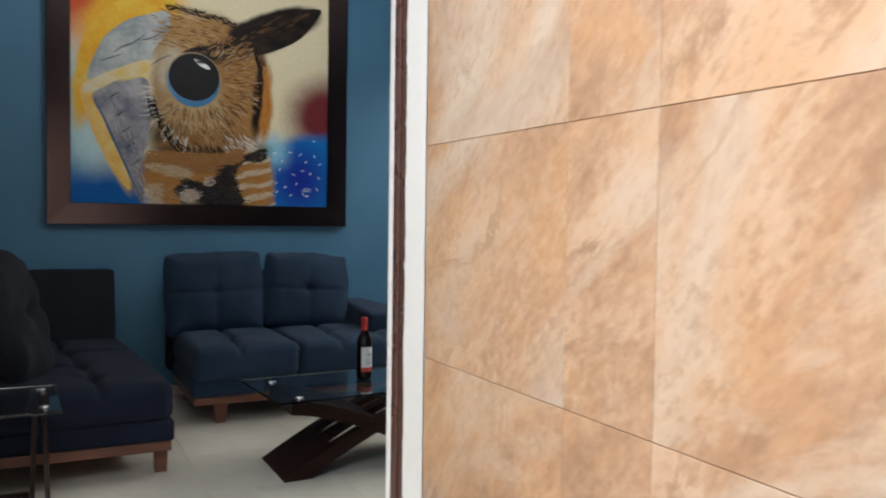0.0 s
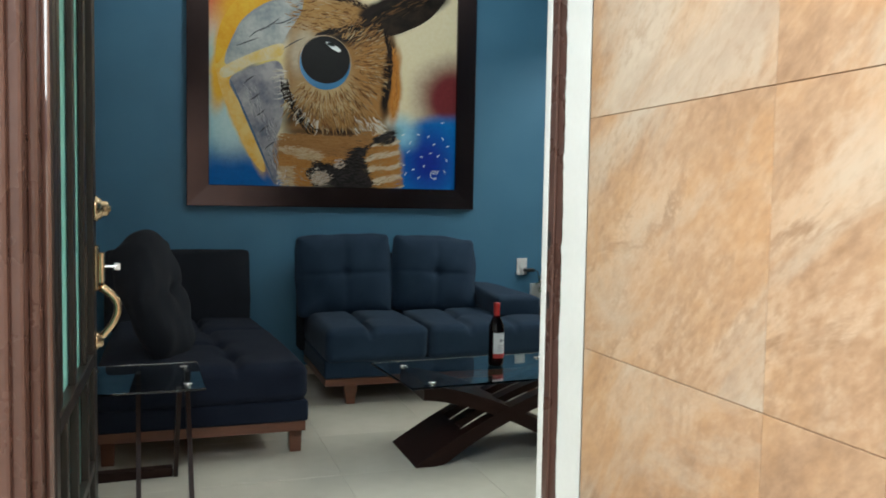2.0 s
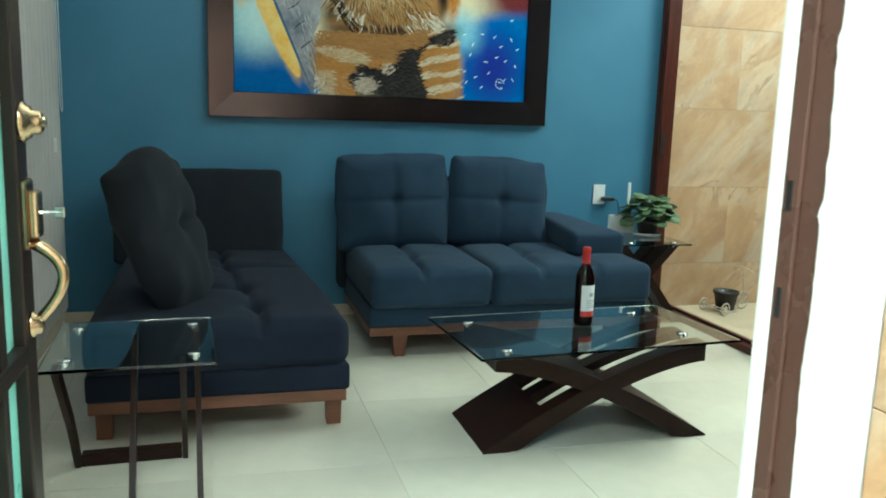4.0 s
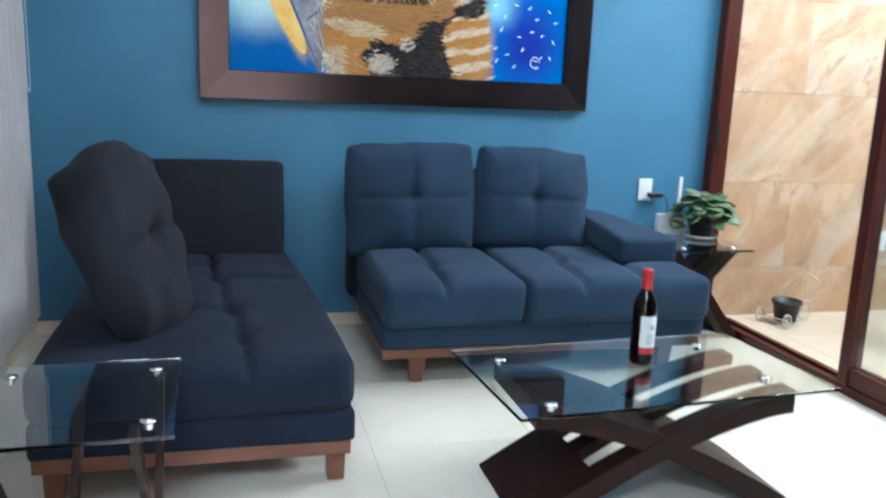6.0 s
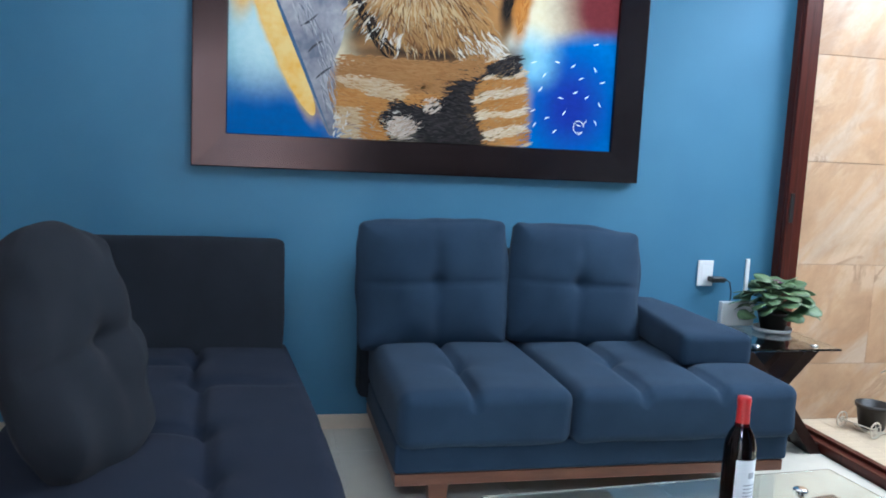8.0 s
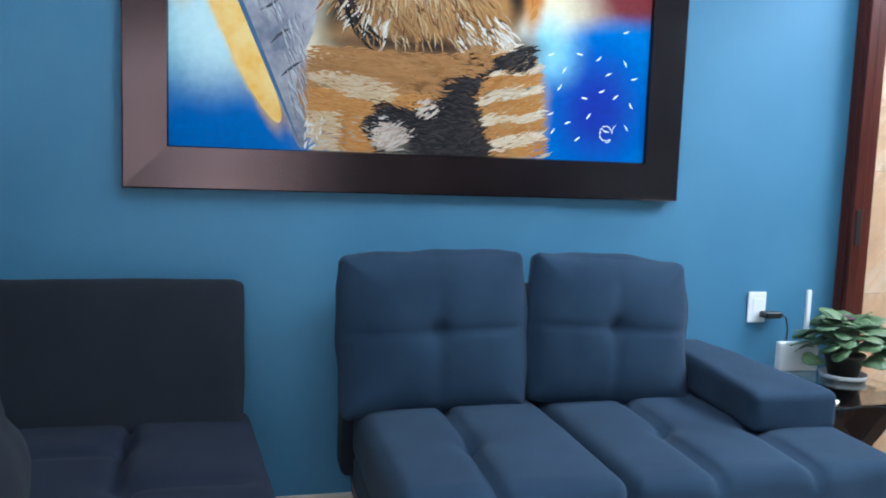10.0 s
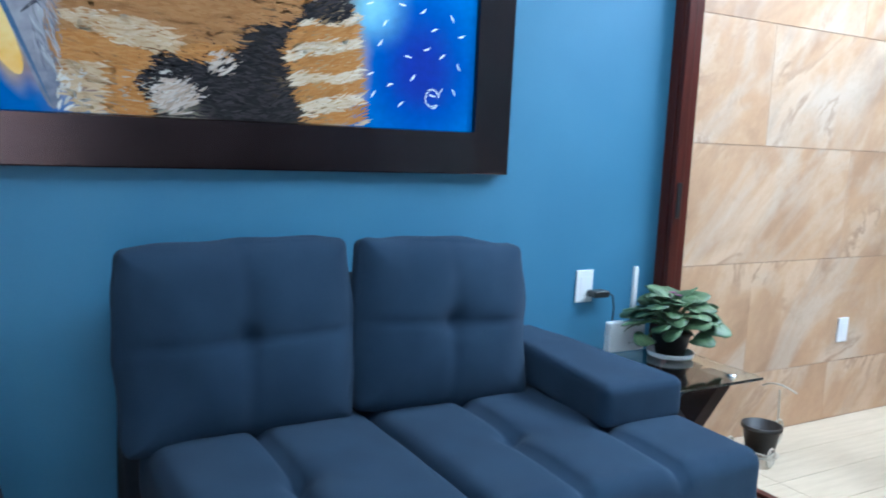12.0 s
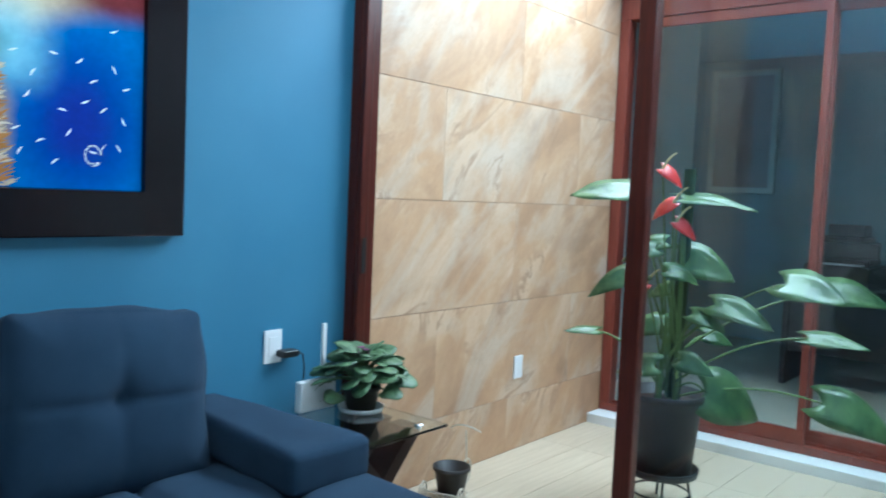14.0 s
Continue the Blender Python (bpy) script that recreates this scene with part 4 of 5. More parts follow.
def bar(a, b, c, d):
    """A mitred frame member over the outline a-b (outer) and d-c (inner), with a raised outer face."""
    bm = bmesh.new()
    back = [bm.verts.new((x, -0.001, z)) for x, z in (a, b, c, d)]
    mid = lambda p, q, t: (p[0] + (q[0] - p[0]) * t, p[1] + (q[1] - p[1]) * t)
    rings = [[bm.verts.new((x, y, z)) for x, z in (a, b)] + [] for y in (-0.048,)]
    front = [bm.verts.new((x, -0.05, z)) for x, z in (mid(a, d, 0.03), mid(b, c, 0.03))]
    inner = [bm.verts.new((x, -0.044, z)) for x, z in (mid(a, d, 0.97), mid(b, c, 0.97))]
    lip = [bm.verts.new((x, -0.030, z)) for x, z in (d, c)]
    o = rings[0]
    for q in ((back[0], back[1], o[1], o[0]), (o[0], o[1], front[1], front[0]), (front[0], front[1], inner[1], inner[0]), (inner[0], inner[1], lip[1], lip[0]), (lip[0], lip[1], back[2], back[3]),
              (back[3], back[2], back[1], back[0]), (back[0], o[0], front[0], inner[0], lip[0], back[3]), (back[1], back[2], lip[1], inner[1], front[1], o[1])):
        bm.faces.new(q)
    bmesh.ops.recalc_face_normals(bm, faces=bm.faces)
    return bm


o = ((PX0 - BW, PZ0 - BW), (PX1 + BW, PZ0 - BW), (PX1 + BW, PZ1 + BW), (PX0 - BW, PZ1 + BW))
inn = ((PX0, PZ0), (PX1, PZ0), (PX1, PZ1), (PX0, PZ1))
for i in range(4):
    j = (i + 1) % 4
    part("frame_member", bar(o[i], o[j], inn[j], inn[i]), FRAMEW, pic, "wide dark wooden frame member")

# canvas paint: soft patches laid over one another
pm = bpy.data.materials.new("oil_paint")
pm.use_nodes = True
pn, pk = pm.node_tree.nodes, pm.node_tree.links
tc = pn.new("ShaderNodeTexCoord")
wob = pn.new("ShaderNodeTexNoise")
wob.inputs["Scale"].default_value, wob.inputs["Detail"].default_value = 7, 5
pk.new(tc.outputs["Generated"], wob.inputs["Vector"])
wsub = pn.new("ShaderNodeVectorMath")
wsub.operation = "MULTIPLY_ADD"
wsub.inputs[1].default_value, wsub.inputs[2].default_value = (0.05, 0.05, 0.05), (-0.025, -0.025, -0.025)
pk.new(wob.outputs["Color"], wsub.inputs[0])
wad = pn.new("ShaderNodeVectorMath")
pk.new(tc.outputs["Generated"], wad.inputs[0]), pk.new(wsub.outputs[0], wad.inputs[1])
cur = None


def patch(colour, u, v, ru, rv, soft=0.3, ang=0):
    """A soft ellipse of paint centred at (u, v), over what is there."""
    global cur
    if cur is None:
        rgb = pn.new("ShaderNodeRGB")
        rgb.outputs[0].default_value = (*colour, 1)
        cur = rgb.outputs[0]
        return
    mp = pn.new("ShaderNodeMapping")
    mp.vector_type = "TEXTURE"
    mp.inputs["Location"].default_value, mp.inputs["Rotation"].default_value, mp.inputs["Scale"].default_value = (u, 0, v), (0, radians(ang), 0), (ru, 1, rv)
    pk.new(wad.outputs[0], mp.inputs[0])
    flat = pn.new("ShaderNodeVectorMath")
    flat.operation = "MULTIPLY"
    flat.inputs[1].default_value = (1, 0, 1)
    pk.new(mp.outputs[0], flat.inputs[0])
    ln = pn.new("ShaderNodeVectorMath")
    ln.operation = "LENGTH"
    pk.new(flat.outputs[0], ln.inputs[0])
    rg = pn.new("ShaderNodeMapRange")
    rg.interpolation_type = "SMOOTHSTEP"
    rg.inputs[1].default_value, rg.inputs[2].default_value, rg.inputs[3].default_value, rg.inputs[4].default_value = 1 - soft, 1 + soft, 1, 0
    pk.new(ln.outputs["Value"], rg.inputs[0])
    mx = pn.new("ShaderNodeMix")
    mx.data_type = "RGBA"
    mx.inputs[7].default_value = (*colour, 1)
    pk.new(rg.outputs[0], mx.inputs[0]), pk.new(cur, mx.inputs[6])
    cur = mx.outputs[2]


patch((0.78, 0.70, 0.48), 0, 0, 1, 1)
patch((0.62, 0.10, 0.03), 0.0, 1.0, 0.20, 0.30, 0.5)
patch((0.30, 0.55, 0.62), 0.0, 0.30, 0.16, 0.30, 0.5)
patch((0.010, 0.11, 0.38), 0.10, 0.0, 0.24, 0.17, 0.5)
patch((0.55, 0.72, 0.74), 0.08, 0.28, 0.07, 0.12, 0.8)
patch((0.16, 0.025, 0.03), 0.99, 0.42, 0.15, 0.17, 0.5)
patch((0.012, 0.16, 0.50), 0.98, 0.10, 0.30, 0.24, 0.12)
patch((0.012, 0.03, 0.30), 0.88, 0.13, 0.10, 0.13, 0.8)
patch((0.30, 0.60, 0.75), 0.76, 0.26, 0.06, 0.06, 0.9)
patch((0.78, 0.42, 0.03), 0.22, 0.80, 0.20, 0.13, 0.25, -30)
patch((0.80, 0.45, 0.04), 0.06, 0.55, 0.045, 0.22, 0.3, 8)
patch((0.80, 0.50, 0.10), 0.13, 0.25, 0.03, 0.20, 0.3, -22)
patch((0.30, 0.33, 0.36), 0.20, 0.70, 0.16, 0.105, 0.2, -38)
patch((0.52, 0.54, 0.52), 0.17, 0.67, 0.13, 0.05, 0.5, -35)
patch((0.74, 0.60, 0.20), 0.16, 0.54, 0.12, 0.045, 0.5, -12)
patch((0.22, 0.23, 0.29), 0.19, 0.38, 0.085, 0.15, 0.2, -14)
patch((0.40, 0.41, 0.45), 0.215, 0.20, 0.04, 0.17, 0.35, -20)
patch((0.32, 0.17, 0.055), 0.52, 0.52, 0.235, 0.33, 0.10)
patch((0.42, 0.25, 0.09), 0.44, 0.74, 0.15, 0.10, 0.5, -10)
patch((0.52, 0.38, 0.20), 0.46, 0.38, 0.14, 0.15, 0.6)
patch((0.40, 0.20, 0.06), 0.66, 0.52, 0.08, 0.22, 0.5)
patch((0.012, 0.009, 0.008), 0.705, 0.50, 0.022, 0.19, 0.4, 4)
patch((0.50, 0.20, 0.03), 0.735, 0.45, 0.02, 0.16, 0.5, 4)
patch((0.012, 0.010, 0.010), 0.57, 0.68, 0.17, 0.035, 0.6, -14)
patch((0.50, 0.42, 0.30), 0.355, 0.60, 0.05, 0.10, 0.5, 10)
patch((0.018, 0.012, 0.010), 0.76, 0.82, 0.215, 0.075, 0.16, -26)
patch((0.16, 0.08, 0.03), 0.74, 0.76, 0.10, 0.04, 0.7, -26)
patch((0.020, 0.014, 0.011), 0.345, 0.29, 0.065, 0.07, 0.6)
patch((0.30, 0.16, 0.055), 0.50, 0.25, 0.20, 0.07, 0.3)
patch((0.035, 0.020, 0.012), 0.47, 0.245, 0.15, 0.022, 0.7, -4)
patch((0.36, 0.18, 0.06), 0.40, 0.13, 0.20, 0.10, 0.25, -6)
patch((0.48, 0.32, 0.15), 0.66, 0.12, 0.10, 0.15, 0.22, 0)
patch((0.010, 0.009, 0.010), 0.50, 0.09, 0.16, 0.07, 0.5, -18)
patch((0.012, 0.010, 0.010), 0.62, 0.20, 0.12, 0.035, 0.7, -25)
patch((0.020, 0.018, 0.018), 0.56, 0.02, 0.12, 0.06, 0.5)
patch((0.62, 0.58, 0.50), 0.40, 0.055, 0.05, 0.035, 0.5)
fib = pn.new("ShaderNodeTexNoise")
fib.inputs["Scale"].default_value, fib.inputs["Detail"].default_value = 60, 5
pk.new(tc.outputs["Generated"], fib.inputs["Vector"])
hue = pn.new("ShaderNodeMix")
hue.data_type, hue.blend_type = "RGBA", "OVERLAY"
hue.inputs[0].default_value = 0.22
pk.new(cur, hue.inputs[6]), pk.new(fib.outputs[0], hue.inputs[7])
pb = pn["Principled BSDF"]
pk.new(hue.outputs[2], pb.inputs["Base Color"])
pb.inputs["Roughness"].default_value, pb.inputs["Specular IOR Level"].default_value = 0.5, 0.12
bmpn = pn.new("ShaderNodeBump")
bmpn.inputs["Strength"].default_value, bmpn.inputs["Distance"].default_value = 0.3, 0.002
pk.new(fib.outputs[0], bmpn.inputs["Height"]), pk.new(bmpn.outputs[0], pb.inputs["Normal"])
canvas = part("canvas", cuboid((PX0 - 0.002, -0.028, PZ0 - 0.002), (PX1 + 0.002, -0.012, PZ1 + 0.002)), pm, pic, "canvas with soft patches of oil paint")
W, H = PX1 - PX0, PZ1 - PZ0


def strokes(name, colour, items, material=None):
    """Tapered brush strokes of raised paint; items of (u, v, angle, length, width)."""
    bm = bmesh.new()
    for i, (u, v, a, l, w) in enumerate(items):
        x, z = PX0 + u * W, PZ0 + v * H
        dx, dz = math.cos(a), math.sin(a)
        y = -0.0288 - 0.0010 * ((i * 7) % 11) / 11
        bend = 0.10 * l * math.sin(i * 1.7) if len(items) > 1 else 0
        pts = []
        for s, k in ((0, 0.25), (0.35, 1), (0.7, 0.8), (1, 0.05)):
            cx, cz = x + dx * l * s - dz * bend * s * (1 - s) * 4, z + dz * l * s + dx * bend * s * (1 - s) * 4
            cx, cz = min(max(cx, PX0 + 0.004), PX1 - 0.004), min(max(cz, PZ0 + 0.004), PZ1 - 0.004)
            pts.append((bm.verts.new((cx - dz * w * k / 2, y, cz + dx * w * k / 2)), bm.verts.new((cx + dz * w * k / 2, y, cz - dx * w * k / 2))))
        for p, q in zip(pts, pts[1:]):
            bm.faces.new((p[0], q[0], q[1], p[1]))
    bmesh.ops.recalc_face_normals(bm, faces=bm.faces)
    return tagged(part(name, bm, material or mat(name, colour, tuple(min(1, c * 1.25 + 0.01) for c in colour), 25, 0.5, 0.2, spec=0.12), canvas), kind="stuff")


rnd = random.Random(7)
EU, EV = 0.445, 0.555


def island_paint(name, *colours):
    """Paint that differs from stroke to stroke among the colours."""
    m = mat(name, colours[0], colours[0], 25, 0.5, 0.2, spec=0.12)
    n, k = m.node_tree.nodes, m.node_tree.links
    geo, ramp = n.new("ShaderNodeNewGeometry"), n.new("ShaderNodeValToRGB")
    ramp.color_ramp.interpolation = "LINEAR"
    e = ramp.color_ramp.elements
    e[0].color, e[1].color = (*colours[0], 1), (*colours[-1], 1)
    for i, c in enumerate(colours[1:-1]):
        x = e.new((i + 1) / (len(colours) - 1))
        x.color = (*c, 1)
    k.new(geo.outputs["Random Per Island"], ramp.inputs[0])
    k.new(ramp.outputs[0], n["Principled BSDF"].inputs["Base Color"])
    return m


def rounded(points, n=6):
    """A closed smooth outline through a few points."""
    out, c = [], len(points)
    for i in range(c):
        p0, p1, p2, p3 = (Vector(points[(i + k - 1) % c]) for k in range(4))
        for j in range(n):
            t = j / n
            out.append(0.5 * ((2 * p1) + (p2 - p0) * t + (2 * p0 - 5 * p1 + 4 * p2 - p3) * t * t + (3 * p1 - p0 - 3 * p2 + p3) * t ** 3))
    return out


def shape(name, points, c1, c2, lift, scale=9):
    """A flat area of paint with a clean curved edge."""
    bm = bmesh.new()
    bm.faces.new([bm.verts.new((PX0 + min(max(p[0], 0.003), 0.997) * W, -0.0282 - lift, PZ0 + min(max(p[1], 0.003), 0.997) * H)) for p in rounded(points)])
    bm.normal_update()
    for f in bm.faces:
        if f.normal.y > 0:
            f.normal_flip()
    return part(name, bm, mat(name, c1, c2, scale, 0.5, 0.2, fine=40, spread=0.35, spec=0.12), canvas)


shape("yellow_crescent", [(0.025, 0.52), (0.04, 0.68), (0.11, 0.81), (0.22, 0.89), (0.37, 0.905), (0.34, 0.84), (0.22, 0.80), (0.12, 0.71), (0.075, 0.60)], (0.74, 0.36, 0.02), (0.82, 0.55, 0.06), 0.0)
shape("grey_sweep", [(0.06, 0.52), (0.08, 0.62), (0.13, 0.71), (0.23, 0.795), (0.345, 0.845), (0.35, 0.77), (0.30, 0.68), (0.26, 0.61), (0.15, 0.56)], (0.26, 0.30, 0.33), (0.54, 0.56, 0.54), 0.0002, 6)
shape("pale_stripe", [(0.045, 0.50), (0.15, 0.57), (0.27, 0.625), (0.27, 0.57), (0.16, 0.525), (0.06, 0.46)], (0.74, 0.52, 0.10), (0.72, 0.68, 0.52), 0.0004, 6)
shape("yellow_band", [(0.03, 0.50), (0.07, 0.46), (0.12, 0.34), (0.205, 0.11), (0.20, 0.06), (0.14, 0.15), (0.08, 0.30), (0.04, 0.42)], (0.78, 0.40, 0.03), (0.82, 0.60, 0.22), 0.0002)
shape("grey_wedge", [(0.075, 0.455), (0.16, 0.51), (0.262, 0.545), (0.285, 0.44), (0.275, 0.28), (0.24, 0.16), (0.262, 0.04), (0.245, 0.01), (0.195, 0.14), (0.12, 0.34)], (0.16, 0.17, 0.22), (0.44, 0.42, 0.44), 0.0004, 7)
shape("dark_plume", [(0.60, 0.73), (0.66, 0.81), (0.76, 0.88), (0.88, 0.925), (0.968, 0.935), (0.94, 0.87), (0.88, 0.79), (0.80, 0.735), (0.70, 0.695)], (0.010, 0.008, 0.007), (0.030, 0.020, 0.014), 0.0002, 12)


def fan(n, r0, r1, a0, a1, l, w, asp=1.12):
    """Strokes that radiate from the round dark patch."""
    out = []
    for _ in range(n):
        a, r = radians(rnd.uniform(a0, a1)), rnd.uniform(r0, r1)
        out.append((EU + r * math.cos(a), EV + r * asp * math.sin(a), a + rnd.uniform(-0.22, 0.22), l * rnd.uniform(0.4, 1.1), w * rnd.uniform(0.6, 1.4)))
    return out


COAT = island_paint("coat_paint", (0.05, 0.022, 0.008), (0.20, 0.09, 0.025), (0.36, 0.19, 0.06), (0.46, 0.28, 0.11), (0.16, 0.07, 0.02), (0.58, 0.46, 0.28))
strokes("coat_stroke", None, fan(620, 0.11, 0.22, -135, 60, 0.085, 0.0055) + fan(420, 0.17, 0.255, -130, 45, 0.075, 0.006), COAT)
strokes("crown_stroke", None, [(rnd.uniform(0.31, 0.60), rnd.uniform(0.69, 0.845), radians(rnd.uniform(155, 205)), 0.055, 0.0055) for _ in range(260)], COAT)
DARKP = island_paint("dark_paint", (0.006, 0.005, 0.005), (0.018, 0.012, 0.009), (0.045, 0.028, 0.018))
strokes("dark_crown", None, [(0.35 + 0.27 * k / 130, 0.862 - 0.05 * (k / 130) ** 2 + rnd.uniform(-0.016, 0.006), radians(rnd.uniform(130, 175)), 0.035, 0.007) for k in range(130)], DARKP)
strokes("dark_brow", None, [(0.40 + 0.24 * k / 120, 0.665 + 0.075 * k / 120 + rnd.uniform(-0.012, 0.016), radians(rnd.uniform(5, 40)), 0.07, 0.007) for k in range(120)], DARKP)
strokes("plume_stroke", None, [(0.62 + 0.27 * k / 110, 0.745 + 0.15 * k / 110 + rnd.uniform(-0.045, 0.045) * (1 - abs(k / 55 - 1)), radians(rnd.uniform(18, 42)), 0.07, 0.006) for k in range(110)], island_paint("plume_paint", (0.006, 0.005, 0.005), (0.03, 0.02, 0.012), (0.16, 0.08, 0.03)))
strokes("side_stroke", None, [(0.690 + 0.022 * math.sin(3.1 * k / 140), 0.36 + 0.34 * k / 140 + rnd.uniform(-0.01, 0.01), radians(rnd.uniform(60, 115)), 0.05, 0.008) for k in range(140)], DARKP)
strokes("orange_rim", None, [(0.722 + 0.018 * math.sin(3.1 * k / 90), 0.32 + 0.30 * k / 90 + rnd.uniform(-0.01, 0.01), radians(rnd.uniform(60, 110)), 0.05, 0.008) for k in range(90)], island_paint("rim_paint", (0.40, 0.14, 0.02), (0.55, 0.25, 0.05), (0.30, 0.12, 0.03)))
PALE = island_paint("pale_paint", (0.50, 0.47, 0.42), (0.70, 0.68, 0.62), (0.56, 0.46, 0.32))
strokes("dark_gap", None, [(0.272 + 0.10 * (k / 150) ** 1.5 + rnd.uniform(-0.004, 0.022), 0.47 - 0.21 * k / 150 + rnd.uniform(-0.015, 0.015), radians(-78 + 45 * (k / 150) ** 2 + rnd.uniform(-14, 14)), 0.06, 0.010) for k in range(150)], DARKP)
strokes("white_plume", None, [(EU + 0.158 * math.cos(radians(q)) + rnd.uniform(-0.012, 0.012), EV - 0.02 + 0.245 * math.sin(radians(q)) + rnd.uniform(-0.012, 0.012), radians(q - 4 + rnd.uniform(-10, 10)), rnd.uniform(0.05, 0.11), 0.006) for q in (186 + 0.95 * k for k in range(82))], PALE)
strokes("chest_fringe", None, [(rnd.uniform(0.56, 0.68), rnd.uniform(0.26, 0.33), radians(rnd.uniform(-60, -30)), 0.06, 0.008) for _ in range(50)], PALE)
strokes("grey_fold", (0.05, 0.05, 0.06), [(0.10 + 0.045 * k, 0.60 + 0.035 * (k % 4), radians(24 + 7 * (k % 3)), 0.17, 0.008) for k in range(5)] + [(0.13 + 0.02 * k, 0.44 - 0.07 * k, radians(38), 0.09, 0.010) for k in range(5)])
strokes("grey_hair", None, [(p + rnd.uniform(-0.02, 0.05) * (0.3 + q), q, radians(-66 + rnd.uniform(-12, 12)), rnd.uniform(0.03, 0.07), 0.0035) for p, q in ((0.255 - 0.30 * (q - 0.05) if q > 0.30 else 0.232 - 0.12 * (q - 0.15), q) for q in (0.09 + 0.36 * k / 190 for k in range(190)))], island_paint("grey_hair_paint", (0.10, 0.11, 0.15), (0.30, 0.30, 0.34), (0.55, 0.54, 0.56), (0.06, 0.06, 0.08)))
strokes("cheek_stroke", None, [(rnd.uniform(0.36, 0.66), rnd.uniform(0.265, 0.36), radians(-92 + 60 * rnd.random() + rnd.uniform(-10, 10)), 0.055, 0.0055) for _ in range(240)], COAT)
strokes("grey_edge", (0.06, 0.11, 0.20), [(0.078, 0.455, math.atan2(-0.445 * H, 0.172 * W), 0.73, 0.016)])
# the lower striped part: short dabs, banded by place
orange_l, tan_l, cream_l, black_l, pale_l, fawn_l = [], [], [], [], [], []
for _ in range(5200):
    u, v = rnd.uniform(0.255, 0.76), rnd.uniform(0.0, 0.26)
    if u < 0.27 and v < 0.03 or v > 0.23 + 0.12 * max(0, u - 0.55) * 4 or u > 0.745 + 0.10 * (0.12 - v):
        continue
    wav = 0.012 * math.sin(37 * u) + 0.010 * math.sin(61 * v + 20 * u)
    flank = u > 0.60 + 0.25 * (v - 0.1)
    a = radians(rnd.uniform(5, 35) if flank else rnd.uniform(-22, 14))
    band = math.sin((v - 0.30 * (u - 0.6) + 0.5 * wav) * 112 + 0.5)
    dark = (0.365 + wav < u < 0.61 + 0.3 * (0.1 - v) and v < 0.085 + 0.30 * (u - 0.365) + wav) or (abs(v - (0.155 + 0.66 * (u - 0.57))) < 0.026 + wav and 0.53 < u < 0.765)
    lit = math.hypot((u - 0.43) / 0.042, (v - 0.035) / 0.032) < 1 + 8 * wav or math.hypot((u - 0.50) / 0.025, (v - 0.10) / 0.022) < 1
    l, w = rnd.uniform(0.022, 0.055), rnd.uniform(0.004, 0.0075)
    if lit:
        pale_l.append((u, v, a + 0.6, l * 0.8, w))
    elif dark:
        black_l.append((u, v, a, l * 0.8, w))
    elif flank and band > 0.25:
        cream_l.append((u, v, a, l, w))
    elif (not flank and math.hypot((u - 0.35) / 0.095, (v - 0.15 + 0.2 * (u - 0.35)) / 0.026) < 1 + 9 * wav) or (u < 0.315 and v < 0.09):
        fawn_l.append((u, v, a, l, w))
    elif v < 0.14 or flank:
        orange_l.append((u, v, a, l, w))
    else:
        tan_l.append((u, v, a, l, w))
strokes("tan_band", None, tan_l, island_paint("tan_paint", (0.29, 0.135, 0.040), (0.35, 0.17, 0.055), (0.39, 0.205, 0.075), (0.32, 0.15, 0.047)))
strokes("orange_band", None, orange_l, island_paint("orange_paint", (0.39, 0.165, 0.035), (0.45, 0.205, 0.05), (0.49, 0.25, 0.075), (0.42, 0.185, 0.042)))
strokes("cream_band", None, cream_l, island_paint("cream_paint", (0.54, 0.40, 0.24), (0.66, 0.55, 0.40), (0.60, 0.46, 0.29), (0.72, 0.65, 0.53)))
strokes("fawn_patch", None, fawn_l, island_paint("fawn_paint", (0.44, 0.28, 0.13), (0.58, 0.44, 0.28), (0.50, 0.35, 0.19), (0.62, 0.52, 0.38)))
strokes("black_dab", None, black_l, island_paint("black_paint", (0.010, 0.009, 0.010), (0.022, 0.019, 0.020), (0.05, 0.042, 0.042), (0.015, 0.013, 0.013)))
strokes("pale_dab", None, pale_l, island_paint("pale_dab_paint", (0.36, 0.26, 0.18), (0.60, 0.52, 0.45), (0.46, 0.35, 0.26)))
strokes("white_dab", None, [(rnd.uniform(0.255, 0.29), rnd.uniform(0.0, 0.06), radians(rnd.uniform(0, 90)), 0.03, 0.009) for _ in range(24)], PALE)
flk = [(0.765, 0.245), (0.80, 0.205), (0.83, 0.255), (0.875, 0.24), (0.94, 0.245), (0.90, 0.205), (0.96, 0.20), (0.79, 0.165), (0.845, 0.15), (0.92, 0.15), (0.96, 0.145), (0.77, 0.105), (0.81, 0.085), (0.86, 0.10), (0.90, 0.075), (0.835, 0.045), (0.95, 0.09), (0.885, 0.165), (0.935, 0.31), (0.78, 0.06)]
strokes("white_fleck", (0.78, 0.80, 0.80), [(u, v, radians((20, 55, -10, 40, -60, 25)[i % 6]), 0.028, 0.0062) for i, (u, v) in enumerate(flk)])
strokes("signature", (0.78, 0.80, 0.80), [(0.908 + 0.014 * math.cos(a), 0.067 + 0.017 * math.sin(a), a + math.pi / 2, 0.016, 0.005) for a in [k * 0.55 for k in range(10)]] + [(0.905, 0.045, 0.4, 0.03, 0.004), (0.92, 0.075, 0.9, 0.03, 0.004)])


